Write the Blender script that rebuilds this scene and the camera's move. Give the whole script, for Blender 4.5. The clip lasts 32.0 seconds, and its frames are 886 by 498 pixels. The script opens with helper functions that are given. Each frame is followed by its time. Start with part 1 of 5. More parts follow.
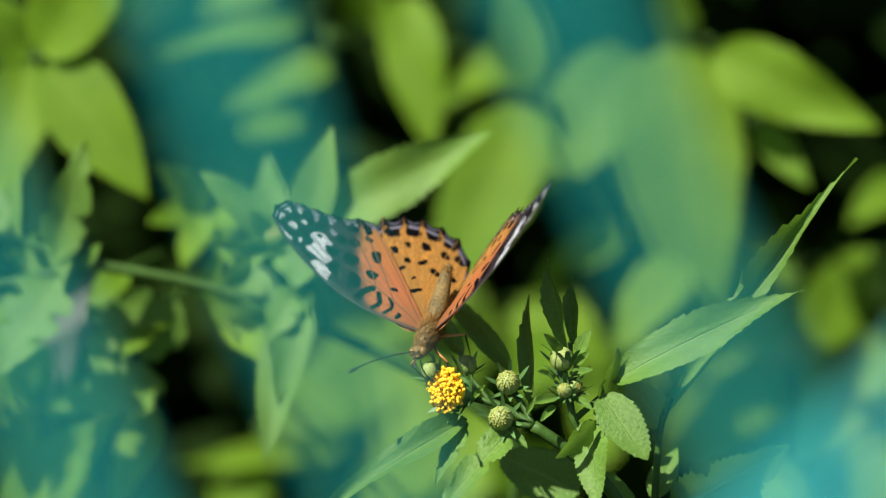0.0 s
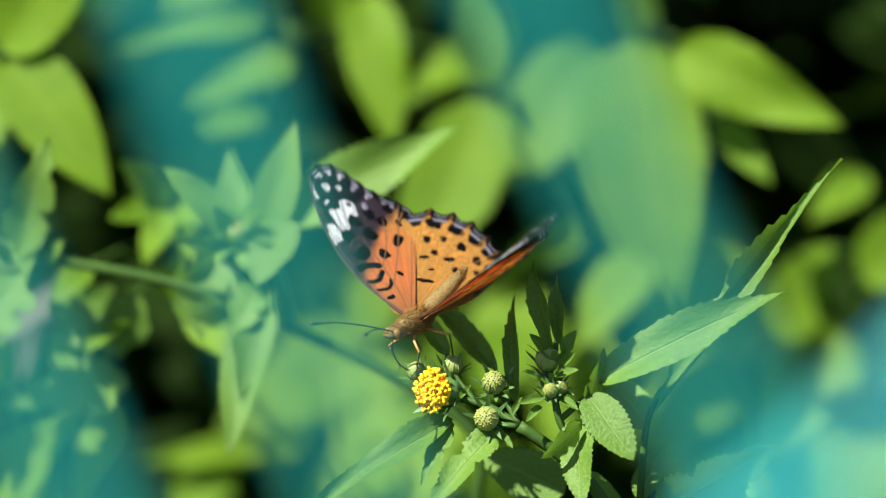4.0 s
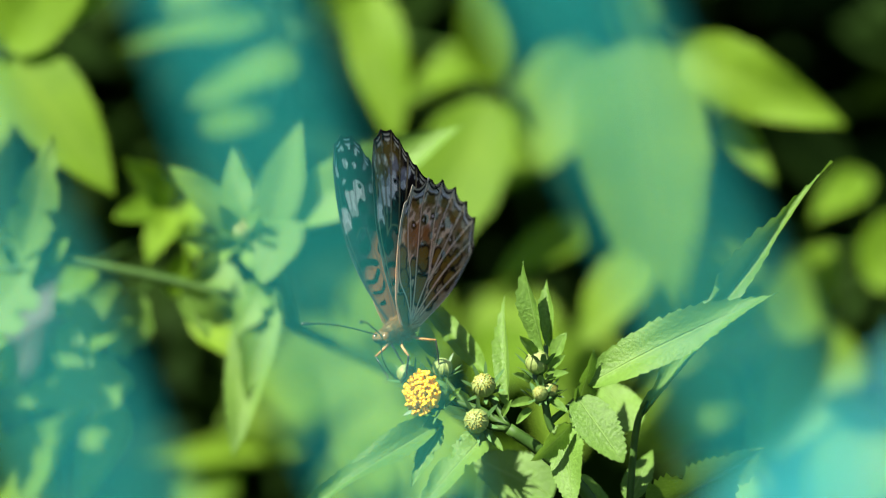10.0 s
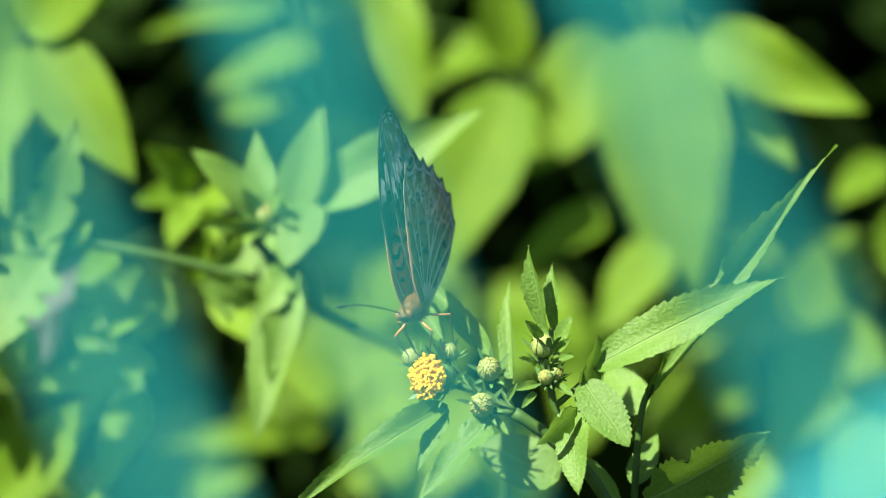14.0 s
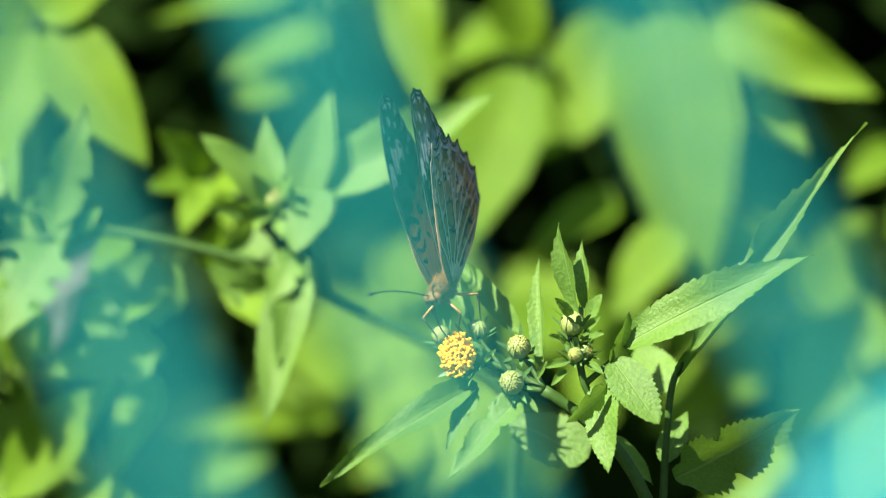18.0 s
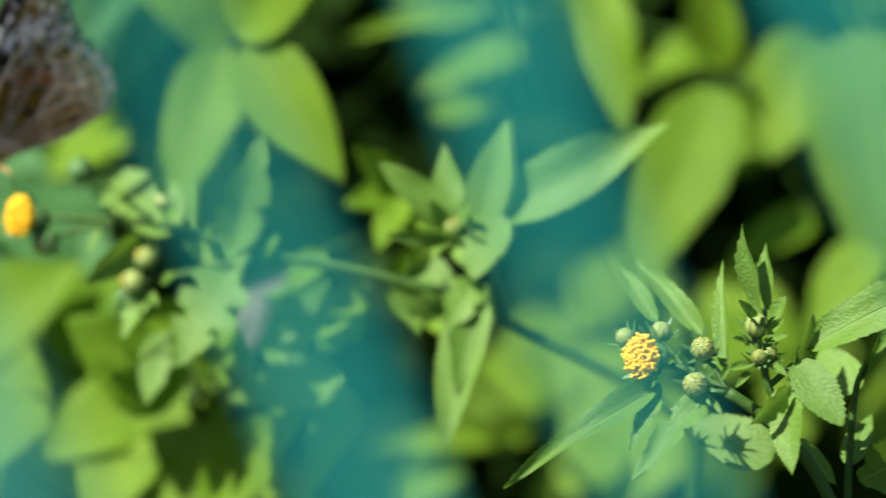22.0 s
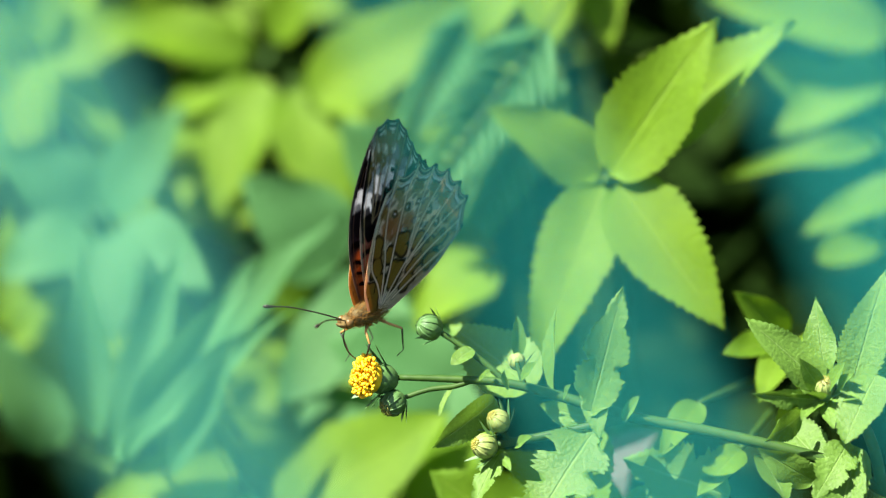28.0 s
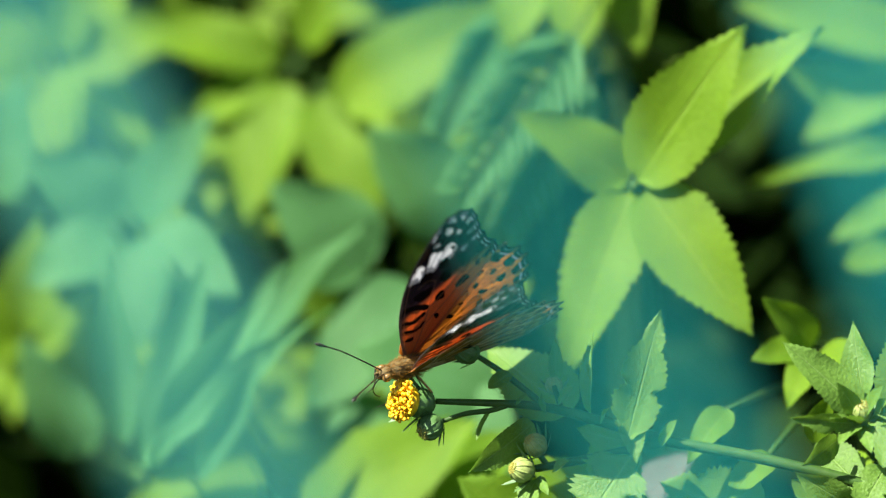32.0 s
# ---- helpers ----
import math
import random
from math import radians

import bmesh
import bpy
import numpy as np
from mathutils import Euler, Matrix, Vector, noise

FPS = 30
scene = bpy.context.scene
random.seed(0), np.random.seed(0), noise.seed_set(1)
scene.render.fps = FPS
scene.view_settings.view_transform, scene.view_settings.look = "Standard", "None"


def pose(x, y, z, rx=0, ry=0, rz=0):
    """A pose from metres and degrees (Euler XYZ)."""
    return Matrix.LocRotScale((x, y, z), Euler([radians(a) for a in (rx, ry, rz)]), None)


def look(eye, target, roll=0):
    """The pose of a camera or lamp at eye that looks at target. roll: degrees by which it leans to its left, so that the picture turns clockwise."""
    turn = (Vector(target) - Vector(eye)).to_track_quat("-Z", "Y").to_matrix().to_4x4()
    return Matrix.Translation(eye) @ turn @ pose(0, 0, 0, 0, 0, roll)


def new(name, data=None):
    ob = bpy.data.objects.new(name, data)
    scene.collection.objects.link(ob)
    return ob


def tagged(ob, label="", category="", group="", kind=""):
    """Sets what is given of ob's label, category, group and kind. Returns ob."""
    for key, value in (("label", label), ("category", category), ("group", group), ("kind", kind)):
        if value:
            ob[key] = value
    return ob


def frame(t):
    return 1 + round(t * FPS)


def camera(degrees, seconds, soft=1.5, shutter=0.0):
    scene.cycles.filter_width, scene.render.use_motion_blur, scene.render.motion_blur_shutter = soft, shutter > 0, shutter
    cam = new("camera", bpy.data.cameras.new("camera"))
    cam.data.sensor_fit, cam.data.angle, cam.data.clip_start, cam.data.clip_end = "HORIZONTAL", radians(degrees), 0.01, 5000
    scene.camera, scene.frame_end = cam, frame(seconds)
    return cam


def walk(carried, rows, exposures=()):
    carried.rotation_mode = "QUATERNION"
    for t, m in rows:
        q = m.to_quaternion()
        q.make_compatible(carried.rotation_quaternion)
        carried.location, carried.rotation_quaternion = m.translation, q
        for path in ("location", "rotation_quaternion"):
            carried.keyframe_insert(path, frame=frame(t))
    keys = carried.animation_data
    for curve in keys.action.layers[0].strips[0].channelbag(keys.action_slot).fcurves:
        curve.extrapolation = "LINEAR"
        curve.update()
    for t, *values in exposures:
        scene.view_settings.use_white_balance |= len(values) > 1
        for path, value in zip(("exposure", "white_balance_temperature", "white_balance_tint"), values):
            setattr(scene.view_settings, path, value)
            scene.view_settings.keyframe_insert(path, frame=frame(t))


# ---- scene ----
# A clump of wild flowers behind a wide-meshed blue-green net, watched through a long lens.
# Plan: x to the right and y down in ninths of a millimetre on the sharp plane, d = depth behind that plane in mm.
BED = Matrix.Translation((0, 0, 0.9)) @ Matrix.Rotation(radians(-18), 4, "X")
REACH = 1200.0


def bed(x, y, d=0.0):
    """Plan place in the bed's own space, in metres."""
    k = (REACH + d) / REACH / 9000
    return Vector(((x - 784) * k, d / 1000, (441 - y) * k))


def spot(x, y, d=0.0):
    """Plan place in the world."""
    return BED @ bed(x, y, d)


def view(x, y, pan, tilt):
    """Camera pose: mm across and along the bed, degrees to the right and up."""
    return BED @ pose(x / 1000, y / 1000, 0, 0, 0, -pan) @ pose(0, 0, 0, 90 + tilt)


cam = camera(8.3, 32.0, soft=1.2, shutter=0.25)
cam.data.dof.use_dof = True
cam.data.dof.focus_distance = 1.2
cam.data.dof.aperture_fstop = 6.9
walk(cam, [
    (0.0, view(14.5, -1200.0, -0.795, 0.174)),
    (0.5, view(14.2, -1200.0, -0.753, 0.031)),
    (1.0, view(13.9, -1200.0, -0.698, -0.028)),
    (1.5, view(13.6, -1200.0, -0.706, -0.094)),
    (2.0, view(13.3, -1200.0, -0.583, -0.070)),
    (2.5, view(13.0, -1200.0, -0.517, -0.001)),
    (3.0, view(12.7, -1200.0, -0.446, 0.113)),
    (3.5, view(12.3, -1200.0, -0.322, 0.147)),
    (5.5, view(10.9, -1200.0, -0.469, 0.089)),
    (6.0, view(10.5, -1200.0, -0.538, 0.174)),
    (6.5, view(10.1, -1200.0, -0.507, 0.129)),
    (7.0, view(9.7, -1200.0, -0.455, 0.132)),
    (7.5, view(9.2, -1200.0, -0.525, 0.145)),
    (8.0, view(8.8, -1200.0, -0.412, 0.227)),
    (8.5, view(8.4, -1200.0, -0.331, 0.190)),
    (9.0, view(8.0, -1200.0, -0.356, 0.169)),
    (9.5, view(7.0, -1200.0, -0.192, 0.166)),
    (10.0, view(6.0, -1200.0, -0.102, 0.129)),
    (10.5, view(5.0, -1200.0, -0.131, 0.089)),
    (11.0, view(4.0, -1200.0, -0.062, 0.034)),
    (11.5, view(3.0, -1200.0, -0.038, -0.035)),
    (12.0, view(2.0, -1200.0, -0.031, -0.048)),
    (12.5, view(1.0, -1200.0, -0.041, -0.040)),
    (13.0, view(0.0, -1200.0, -0.001, -0.001)),
    (13.5, view(0.0, -1200.0, -0.012, -0.017)),
    (14.0, view(0.0, -1200.0, -0.038, -0.003)),
    (14.5, view(0.0, -1200.0, -0.065, -0.017)),
    (16.5, view(0.0, -1200.0, -0.131, 0.060)),
    (17.0, view(0.0, -1200.0, -0.134, -0.048)),
    (17.5, view(0.0, -1200.0, -0.157, -0.120)),
    (18.0, view(0.0, -1200.0, -0.160, -0.141)),
    (18.5, view(0.0, -1200.0, -0.004, -0.112)),
    (19.0, view(0.0, -1200.0, -0.041, -0.040)),
    (19.5, view(0.0, -1200.0, 0.046, 0.013)),
    (20.0, view(0.0, -1200.0, 0.030, 0.023)),
    (20.5, view(0.0, -1200.0, -0.060, 0.087)),
    (21.0, view(0.0, -1200.0, -0.147, 0.108)),
    (21.5, view(0.0, -1200.0, -0.441, 0.042)),
    (22.0, view(0.0, -1200.0, -1.993, 0.015)),
    (22.5, view(-0.1, -1197.3, -2.961, 0.080)),
    (23.0, view(-0.6, -1173.4, -3.881, 0.140)),
    (23.5, view(-1.2, -1142.9, -4.609, 0.393)),
    (24.0, view(-1.5, -1128.0, -4.973, 0.695)),
    (24.5, view(-1.5, -1128.0, -5.190, 0.902)),
    (25.0, view(-1.5, -1128.0, -5.450, 1.167)),
    (25.5, view(-1.5, -1128.0, -5.460, 1.331)),
    (27.5, view(-1.5, -1128.0, -5.566, 1.421)),
    (28.0, view(-1.5, -1128.0, -5.662, 1.427)),
    (28.5, view(-1.5, -1128.0, -5.815, 1.411)),
    (29.0, view(-1.5, -1128.0, -5.910, 1.443)),
    (29.5, view(-1.5, -1128.0, -5.910, 1.469)),
    (30.0, view(-1.5, -1128.0, -5.926, 1.469)),
    (30.5, view(-1.5, -1128.0, -5.905, 1.533)),
    (31.0, view(-1.5, -1128.0, -5.926, 1.549)),
    (31.5, view(-1.5, -1128.0, -5.926, 1.533)),
    (32.0, view(-1.5, -1128.0, -5.926, 1.485)),
], exposures=((0.0, 1.23), (0.6, 1.68), (2.0, 1.71), (3.0, 1.58), (5.5, 1.68), (6.0, 1.83), (7.0, 1.46), (8.0, 1.80), (9.0, 1.68), (10.0, 1.76), (11.0, 1.58), (12.0, 1.68), (14.0, 1.88), (18.0, 1.93), (19.0, 1.98), (19.5, 1.85), (20.0, 1.55), (21.0, 1.38), (22.0, 1.50), (23.0, 2.13), (24.0, 1.81), (25.0, 1.71), (28.0, 2.04), (29.0, 2.02), (30.0, 1.9), (31.0, 2.03), (32.0, 1.88)))

# ---- light ----
world = bpy.data.worlds.new("sky")
scene.world = world
world.use_nodes = True
sky = world.node_tree.nodes.new("ShaderNodeTexSky")
sky.sky_type, sky.sun_disc = "NISHITA", False
sun_way = BED.to_3x3() @ Vector((0.45, 0.55, -0.70))
sun_way.normalize()
sky.sun_elevation = math.asin(-sun_way.z)
sky.sun_rotation = math.atan2(-sun_way.x, -sun_way.y)
world.node_tree.links.new(sky.outputs[0], world.node_tree.nodes["Background"].inputs[0])
world.node_tree.nodes["Background"].inputs[1].default_value = 0.05
sun = new("sun", bpy.data.lights.new("sun", "SUN"))
sun.data.energy, sun.data.angle, sun.data.color = 4.5, radians(0.5), (1.0, 0.95, 0.86)
sun.matrix_world = look((0, 0, 5), Vector((0, 0, 5)) + sun_way)


# ---- materials ----
def nodes_of(name):
    m = bpy.data.materials.new(name)
    m.use_nodes = True
    nt = m.node_tree
    return m, nt, nt.nodes["Principled BSDF"], nt.nodes["Material Output"]


def add(nt, kind, **values):
    n = nt.nodes.new("ShaderNode" + kind)
    for key, value in values.items():
        n.inputs[key].default_value = value
    return n


def mixed(nt, factor, a, b):
    n = nt.nodes.new("ShaderNodeMix")
    n.data_type = "RGBA"
    for socket, value in ((n.inputs[0], factor), (n.inputs[6], a), (n.inputs[7], b)):
        if isinstance(value, bpy.types.NodeSocket):
            nt.links.new(value, socket)
        else:
            socket.default_value = value
    return n.outputs[2]


def maths(nt, op, a, b=0.0, c=0.0):
    n = nt.nodes.new("ShaderNodeMath")
    n.operation = op
    for socket, value in zip(n.inputs, (a, b, c)):
        if isinstance(value, bpy.types.NodeSocket):
            nt.links.new(value, socket)
        else:
            socket.default_value = value
    return n.outputs[0]


def ramp(nt, value, lo, hi):
    n = nt.nodes.new("ShaderNodeMapRange")
    n.inputs[1].default_value, n.inputs[2].default_value = lo, hi
    nt.links.new(value, n.inputs[0])
    return n.outputs[0]


def leaf_material(name, deep, light, rib, glow=0.35, rough=0.45, island=False, spec=0.25, rib_strength=0.09):
    """Leaf blade: two greens in blotches, pale ribs, fine relief, light through the blade."""
    m, nt, bsdf, out = nodes_of(name)
    uv = nt.nodes.new("ShaderNodeUVMap")
    split = nt.nodes.new("ShaderNodeSeparateXYZ")
    nt.links.new(uv.outputs[0], split.inputs[0])
    across = maths(nt, "ABSOLUTE", maths(nt, "SUBTRACT", split.outputs[0], 0.5))
    slant = maths(nt, "SUBTRACT", maths(nt, "MULTIPLY", split.outputs[1], 8.0), maths(nt, "MULTIPLY", across, 5.0))
    vein = maths(nt, "ABSOLUTE", maths(nt, "SUBTRACT", maths(nt, "FRACT", slant), 0.5))
    side = ramp(nt, vein, 0.06, 0.0)
    mid = ramp(nt, across, 0.03, 0.012)
    ribs = maths(nt, "MAXIMUM", maths(nt, "MULTIPLY", side, rib_strength), mid)
    blotch = add(nt, "TexNoise", Scale=90.0, Detail=3.0)
    grain = add(nt, "TexNoise", Scale=1500.0, Detail=4.0)
    geo = nt.nodes.new("ShaderNodeNewGeometry")
    nt.links.new(geo.outputs["Position"], grain.inputs["Vector"])
    nt.links.new(geo.outputs["Position"], blotch.inputs["Vector"])
    info = nt.nodes.new("ShaderNodeObjectInfo")
    luck = geo.outputs["Random Per Island"] if island else info.outputs["Random"]
    tone = maths(nt, "ADD", maths(nt, "MULTIPLY", ramp(nt, blotch.outputs[0], 0.35, 0.65), 0.4), maths(nt, "MULTIPLY", luck, 0.6))
    base = mixed(nt, tone, (*deep, 1), (*light, 1))
    base = mixed(nt, maths(nt, "MULTIPLY", ramp(nt, grain.outputs[0], 0.45, 0.7), 0.32), base, (*[0.55 * v for v in deep], 1))
    base = mixed(nt, maths(nt, "MULTIPLY", ramp(nt, grain.outputs[0], 0.48, 0.30), 0.26), base, (*[1.35 * v for v in light], 1))
    base = mixed(nt, maths(nt, "MULTIPLY", ribs, 0.6), base, (*rib, 1))
    nt.links.new(base, bsdf.inputs["Base Color"])
    bsdf.inputs["Roughness"].default_value = rough
    bsdf.inputs["Specular IOR Level"].default_value = spec
    bump = add(nt, "Bump", Strength=0.6, Distance=0.0008)
    relief = maths(nt, "SUBTRACT", maths(nt, "MULTIPLY", grain.outputs[0], 0.6), maths(nt, "MULTIPLY", ribs, 0.45))
    nt.links.new(relief, bump.inputs["Height"])
    nt.links.new(bump.outputs[0], bsdf.inputs["Normal"])
    through_light = nt.nodes.new("ShaderNodeBsdfTranslucent")
    nt.links.new(mixed(nt, 0.5, base, (light[0] * 1.3, light[1] * 1.3, light[2] * 0.4, 1)), through_light.inputs[0])
    mix = nt.nodes.new("ShaderNodeMixShader")
    mix.inputs[0].default_value = glow
    nt.links.new(bsdf.outputs[0], mix.inputs[1])
    nt.links.new(through_light.outputs[0], mix.inputs[2])
    nt.links.new(mix.outputs[0], out.inputs[0])
    return m


def plain_material(name, a, b, rough=0.6, scale=400.0, bump=0.3, spec=0.4):
    """Two tones in fine mottling with a little relief."""
    m, nt, bsdf, out = nodes_of(name)
    geo = nt.nodes.new("ShaderNodeNewGeometry")
    fine = add(nt, "TexNoise", Scale=scale, Detail=4.0)
    broad = add(nt, "TexNoise", Scale=scale / 8, Detail=2.0)
    nt.links.new(geo.outputs["Position"], fine.inputs["Vector"])
    nt.links.new(geo.outputs["Position"], broad.inputs["Vector"])
    tone = maths(nt, "ADD", maths(nt, "MULTIPLY", ramp(nt, fine.outputs[0], 0.3, 0.7), 0.6), maths(nt, "MULTIPLY", ramp(nt, broad.outputs[0], 0.3, 0.7), 0.4))
    nt.links.new(mixed(nt, tone, (*a, 1), (*b, 1)), bsdf.inputs["Base Color"])
    bsdf.inputs["Roughness"].default_value = rough
    bsdf.inputs["Specular IOR Level"].default_value = spec
    relief = add(nt, "Bump", Strength=bump, Distance=0.2 / scale)
    nt.links.new(fine.outputs[0], relief.inputs["Height"])
    nt.links.new(relief.outputs[0], bsdf.inputs["Normal"])
    return m


def wing_material():
    """Scales of the wing: pattern from the wing's colour layer, light through the membrane."""
    m, nt, bsdf, out = nodes_of("wing_scales")
    att = nt.nodes.new("ShaderNodeAttribute")
    att.attribute_name = "scales"
    coord = nt.nodes.new("ShaderNodeTexCoord")
    grain = add(nt, "TexNoise", Scale=2600.0, Detail=2.0)
    nt.links.new(coord.outputs["Object"], grain.inputs["Vector"])
    dark = mixed(nt, maths(nt, "MULTIPLY", ramp(nt, grain.outputs[0], 0.4, 0.7), 0.3), att.outputs[0], (0.006, 0.005, 0.004, 1))
    nt.links.new(dark, bsdf.inputs["Base Color"])
    bsdf.inputs["Roughness"].default_value = 0.6
    bsdf.inputs["Specular IOR Level"].default_value = 0.08
    bump = add(nt, "Bump", Strength=0.3, Distance=0.0001)
    nt.links.new(grain.outputs[0], bump.inputs["Height"])
    nt.links.new(bump.outputs[0], bsdf.inputs["Normal"])
    lit = nt.nodes.new("ShaderNodeBsdfTranslucent")
    skin = nt.nodes.new("ShaderNodeAttribute")
    skin.attribute_name = "membrane"
    nt.links.new(skin.outputs[0], lit.inputs[0])
    mix = nt.nodes.new("ShaderNodeMixShader")
    mix.inputs[0].default_value = 0.50
    nt.links.new(bsdf.outputs[0], mix.inputs[1])
    nt.links.new(lit.outputs[0], mix.inputs[2])
    nt.links.new(mix.outputs[0], out.inputs[0])
    return m


LEAF = leaf_material("flower_leaf", (0.085, 0.180, 0.024), (0.145, 0.272, 0.040), (0.20, 0.33, 0.08), 0.36, 0.5, spec=0.28)
LEAF_BACK = leaf_material("shrub_leaf", (0.085, 0.180, 0.009), (0.155, 0.280, 0.014), (0.18, 0.30, 0.03), 0.42, 0.55, spec=0.18)
LEAF_BLUE = leaf_material("blue_green_leaf", (0.050, 0.150, 0.042), (0.090, 0.232, 0.074), (0.10, 0.25, 0.09), 0.40, 0.55, spec=0.18)
# Near-black green: the deep shade between the shoots is put into the leaf colour.
LEAF_SHADE_DARK = leaf_material("shade_dark_leaf", (0.005, 0.014, 0.002), (0.014, 0.034, 0.004), (0.014, 0.034, 0.006), 0.2, 0.7, island=True, spec=0.04)
STEM = plain_material("green_stem", (0.020, 0.056, 0.008), (0.046, 0.100, 0.015), 0.55, 500, 0.3, 0.2)
BRACT = plain_material("green_bract", (0.045, 0.11, 0.03), (0.09, 0.19, 0.05), 0.5, 900)
BUD = plain_material("pale_bud", (0.12, 0.185, 0.038), (0.29, 0.345, 0.10), 0.55, 1200)
OLIVE_YELLOW = plain_material("olive_floret", (0.15, 0.135, 0.016), (0.34, 0.30, 0.04), 0.6, 1500)
YELLOW = plain_material("yellow_floret", (0.70, 0.36, 0.004), (0.88, 0.58, 0.012), 0.5, 1500)
TAWNY = plain_material("tawny_fur", (0.034, 0.027, 0.009), (0.205, 0.135, 0.036), 0.8, 1900, 1.0)
FUR = leaf_material("golden_fur", (0.11, 0.060, 0.014), (0.37, 0.190, 0.038), (0.22, 0.13, 0.04), 0.2, 0.6, island=True)
CHITIN = plain_material("dark_chitin", (0.012, 0.009, 0.007), (0.035, 0.024, 0.016), 0.35, 1500)
LEGS = plain_material("amber_leg", (0.42, 0.20, 0.05), (0.55, 0.30, 0.10), 0.4, 2000)
EYE = plain_material("amber_eye", (0.10, 0.055, 0.016), (0.22, 0.125, 0.035), 0.25, 1500, 0.1)
WING = wing_material()
GRASS = leaf_material("grass_blade", (0.030, 0.075, 0.010), (0.075, 0.145, 0.018), (0.08, 0.15, 0.03), 0.3, 0.55, island=True)
NET_MINT = plain_material("mint_plastic", (0.022, 0.185, 0.145), (0.034, 0.225, 0.175), 0.4, 300)
# Paler cyan than the net: bright glare on one strand, put into its colour.
NET_GLARE = plain_material("glare_cyan_plastic", (0.03, 0.36, 0.38), (0.06, 0.44, 0.46), 0.35, 300)
WITHERED = leaf_material("withered_leaf", (0.07, 0.068, 0.06), (0.13, 0.12, 0.11), (0.12, 0.11, 0.10), 0.2, 0.7)
GAUZE = plain_material("clear_wing", (0.035, 0.035, 0.04), (0.07, 0.07, 0.075), 0.4, 2000)
NET = plain_material("blue_green_plastic", (0.008, 0.23, 0.20), (0.014, 0.29, 0.25), 0.4, 300)
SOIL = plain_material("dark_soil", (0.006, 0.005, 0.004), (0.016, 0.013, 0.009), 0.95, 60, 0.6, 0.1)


# ---- building helpers ----
def part(name, bm, material, parent=None, label="", smooth=True):
    """A bmesh in the world as one mesh object under a thing or a part."""
    me = bpy.data.meshes.new(name)
    bm.to_mesh(me)
    bm.free()
    me.materials.append(material)
    if smooth:
        me.polygons.foreach_set("use_smooth", [True] * len(me.polygons))
    ob = new(name, me)
    if parent:
        settle(ob, parent, Matrix())
    return tagged(ob, label)


def whole(ob):
    """World pose of a thing or part, before any key."""
    m = ob.matrix_basis.copy()
    while ob.parent:
        ob = ob.parent
        m = ob.matrix_basis @ m
    return m


def settle(ob, parent, m):
    ob.parent = parent
    ob.matrix_basis = whole(parent).inverted() @ m


def thing(name, place, label, category, group=""):
    ob = new(name)
    ob.empty_display_size = 0.01
    ob.matrix_basis = Matrix.Translation(place)
    return tagged(ob, label, category, group)


def tube_mesh(bm, points, radii, sides=8):
    """A tapered round stem through the points."""
    points = [Vector(p) for p in points]
    rings = []
    for i, p in enumerate(points):
        way = (points[min(i + 1, len(points) - 1)] - points[max(i - 1, 0)]).normalized()
        side = way.cross(Vector((0.3, 0.9, 0.2))).normalized()
        other = way.cross(side)
        r = radii[i] if isinstance(radii, (list, tuple)) else radii
        rings.append([bm.verts.new(p + r * (math.cos(a) * side + math.sin(a) * other)) for a in (2 * math.pi * k / sides for k in range(sides))])
    for a, b in zip(rings, rings[1:]):
        for k in range(sides):
            bm.faces.new((a[k], a[(k + 1) % sides], b[(k + 1) % sides], b[k]))
    bm.faces.new(rings[0][::-1])
    bm.faces.new(rings[-1])
    return bm


def glide(points, steps=5):
    """A smooth line through the points."""
    pts = [Vector(p) for p in points]
    pts = [2 * pts[0] - pts[1], *pts, 2 * pts[-1] - pts[-2]]
    line = []
    for a, b, c, d in zip(pts, pts[1:], pts[2:], pts[3:]):
        for k in range(steps):
            t = k / steps
            line.append(0.5 * ((2 * b) + (c - a) * t + (2 * a - 5 * b + 4 * c - d) * t * t + (3 * b - a - 3 * c + d) * t ** 3))
    return line + [pts[-2]]


def stem(parent, points, r0, r1, name="stem", material=None, label=""):
    line = glide(points)
    n = len(line) - 1
    return part(name, tube_mesh(bmesh.new(), line, [r0 + (r1 - r0) * i / n for i in range(n + 1)]), material or STEM, parent, label)


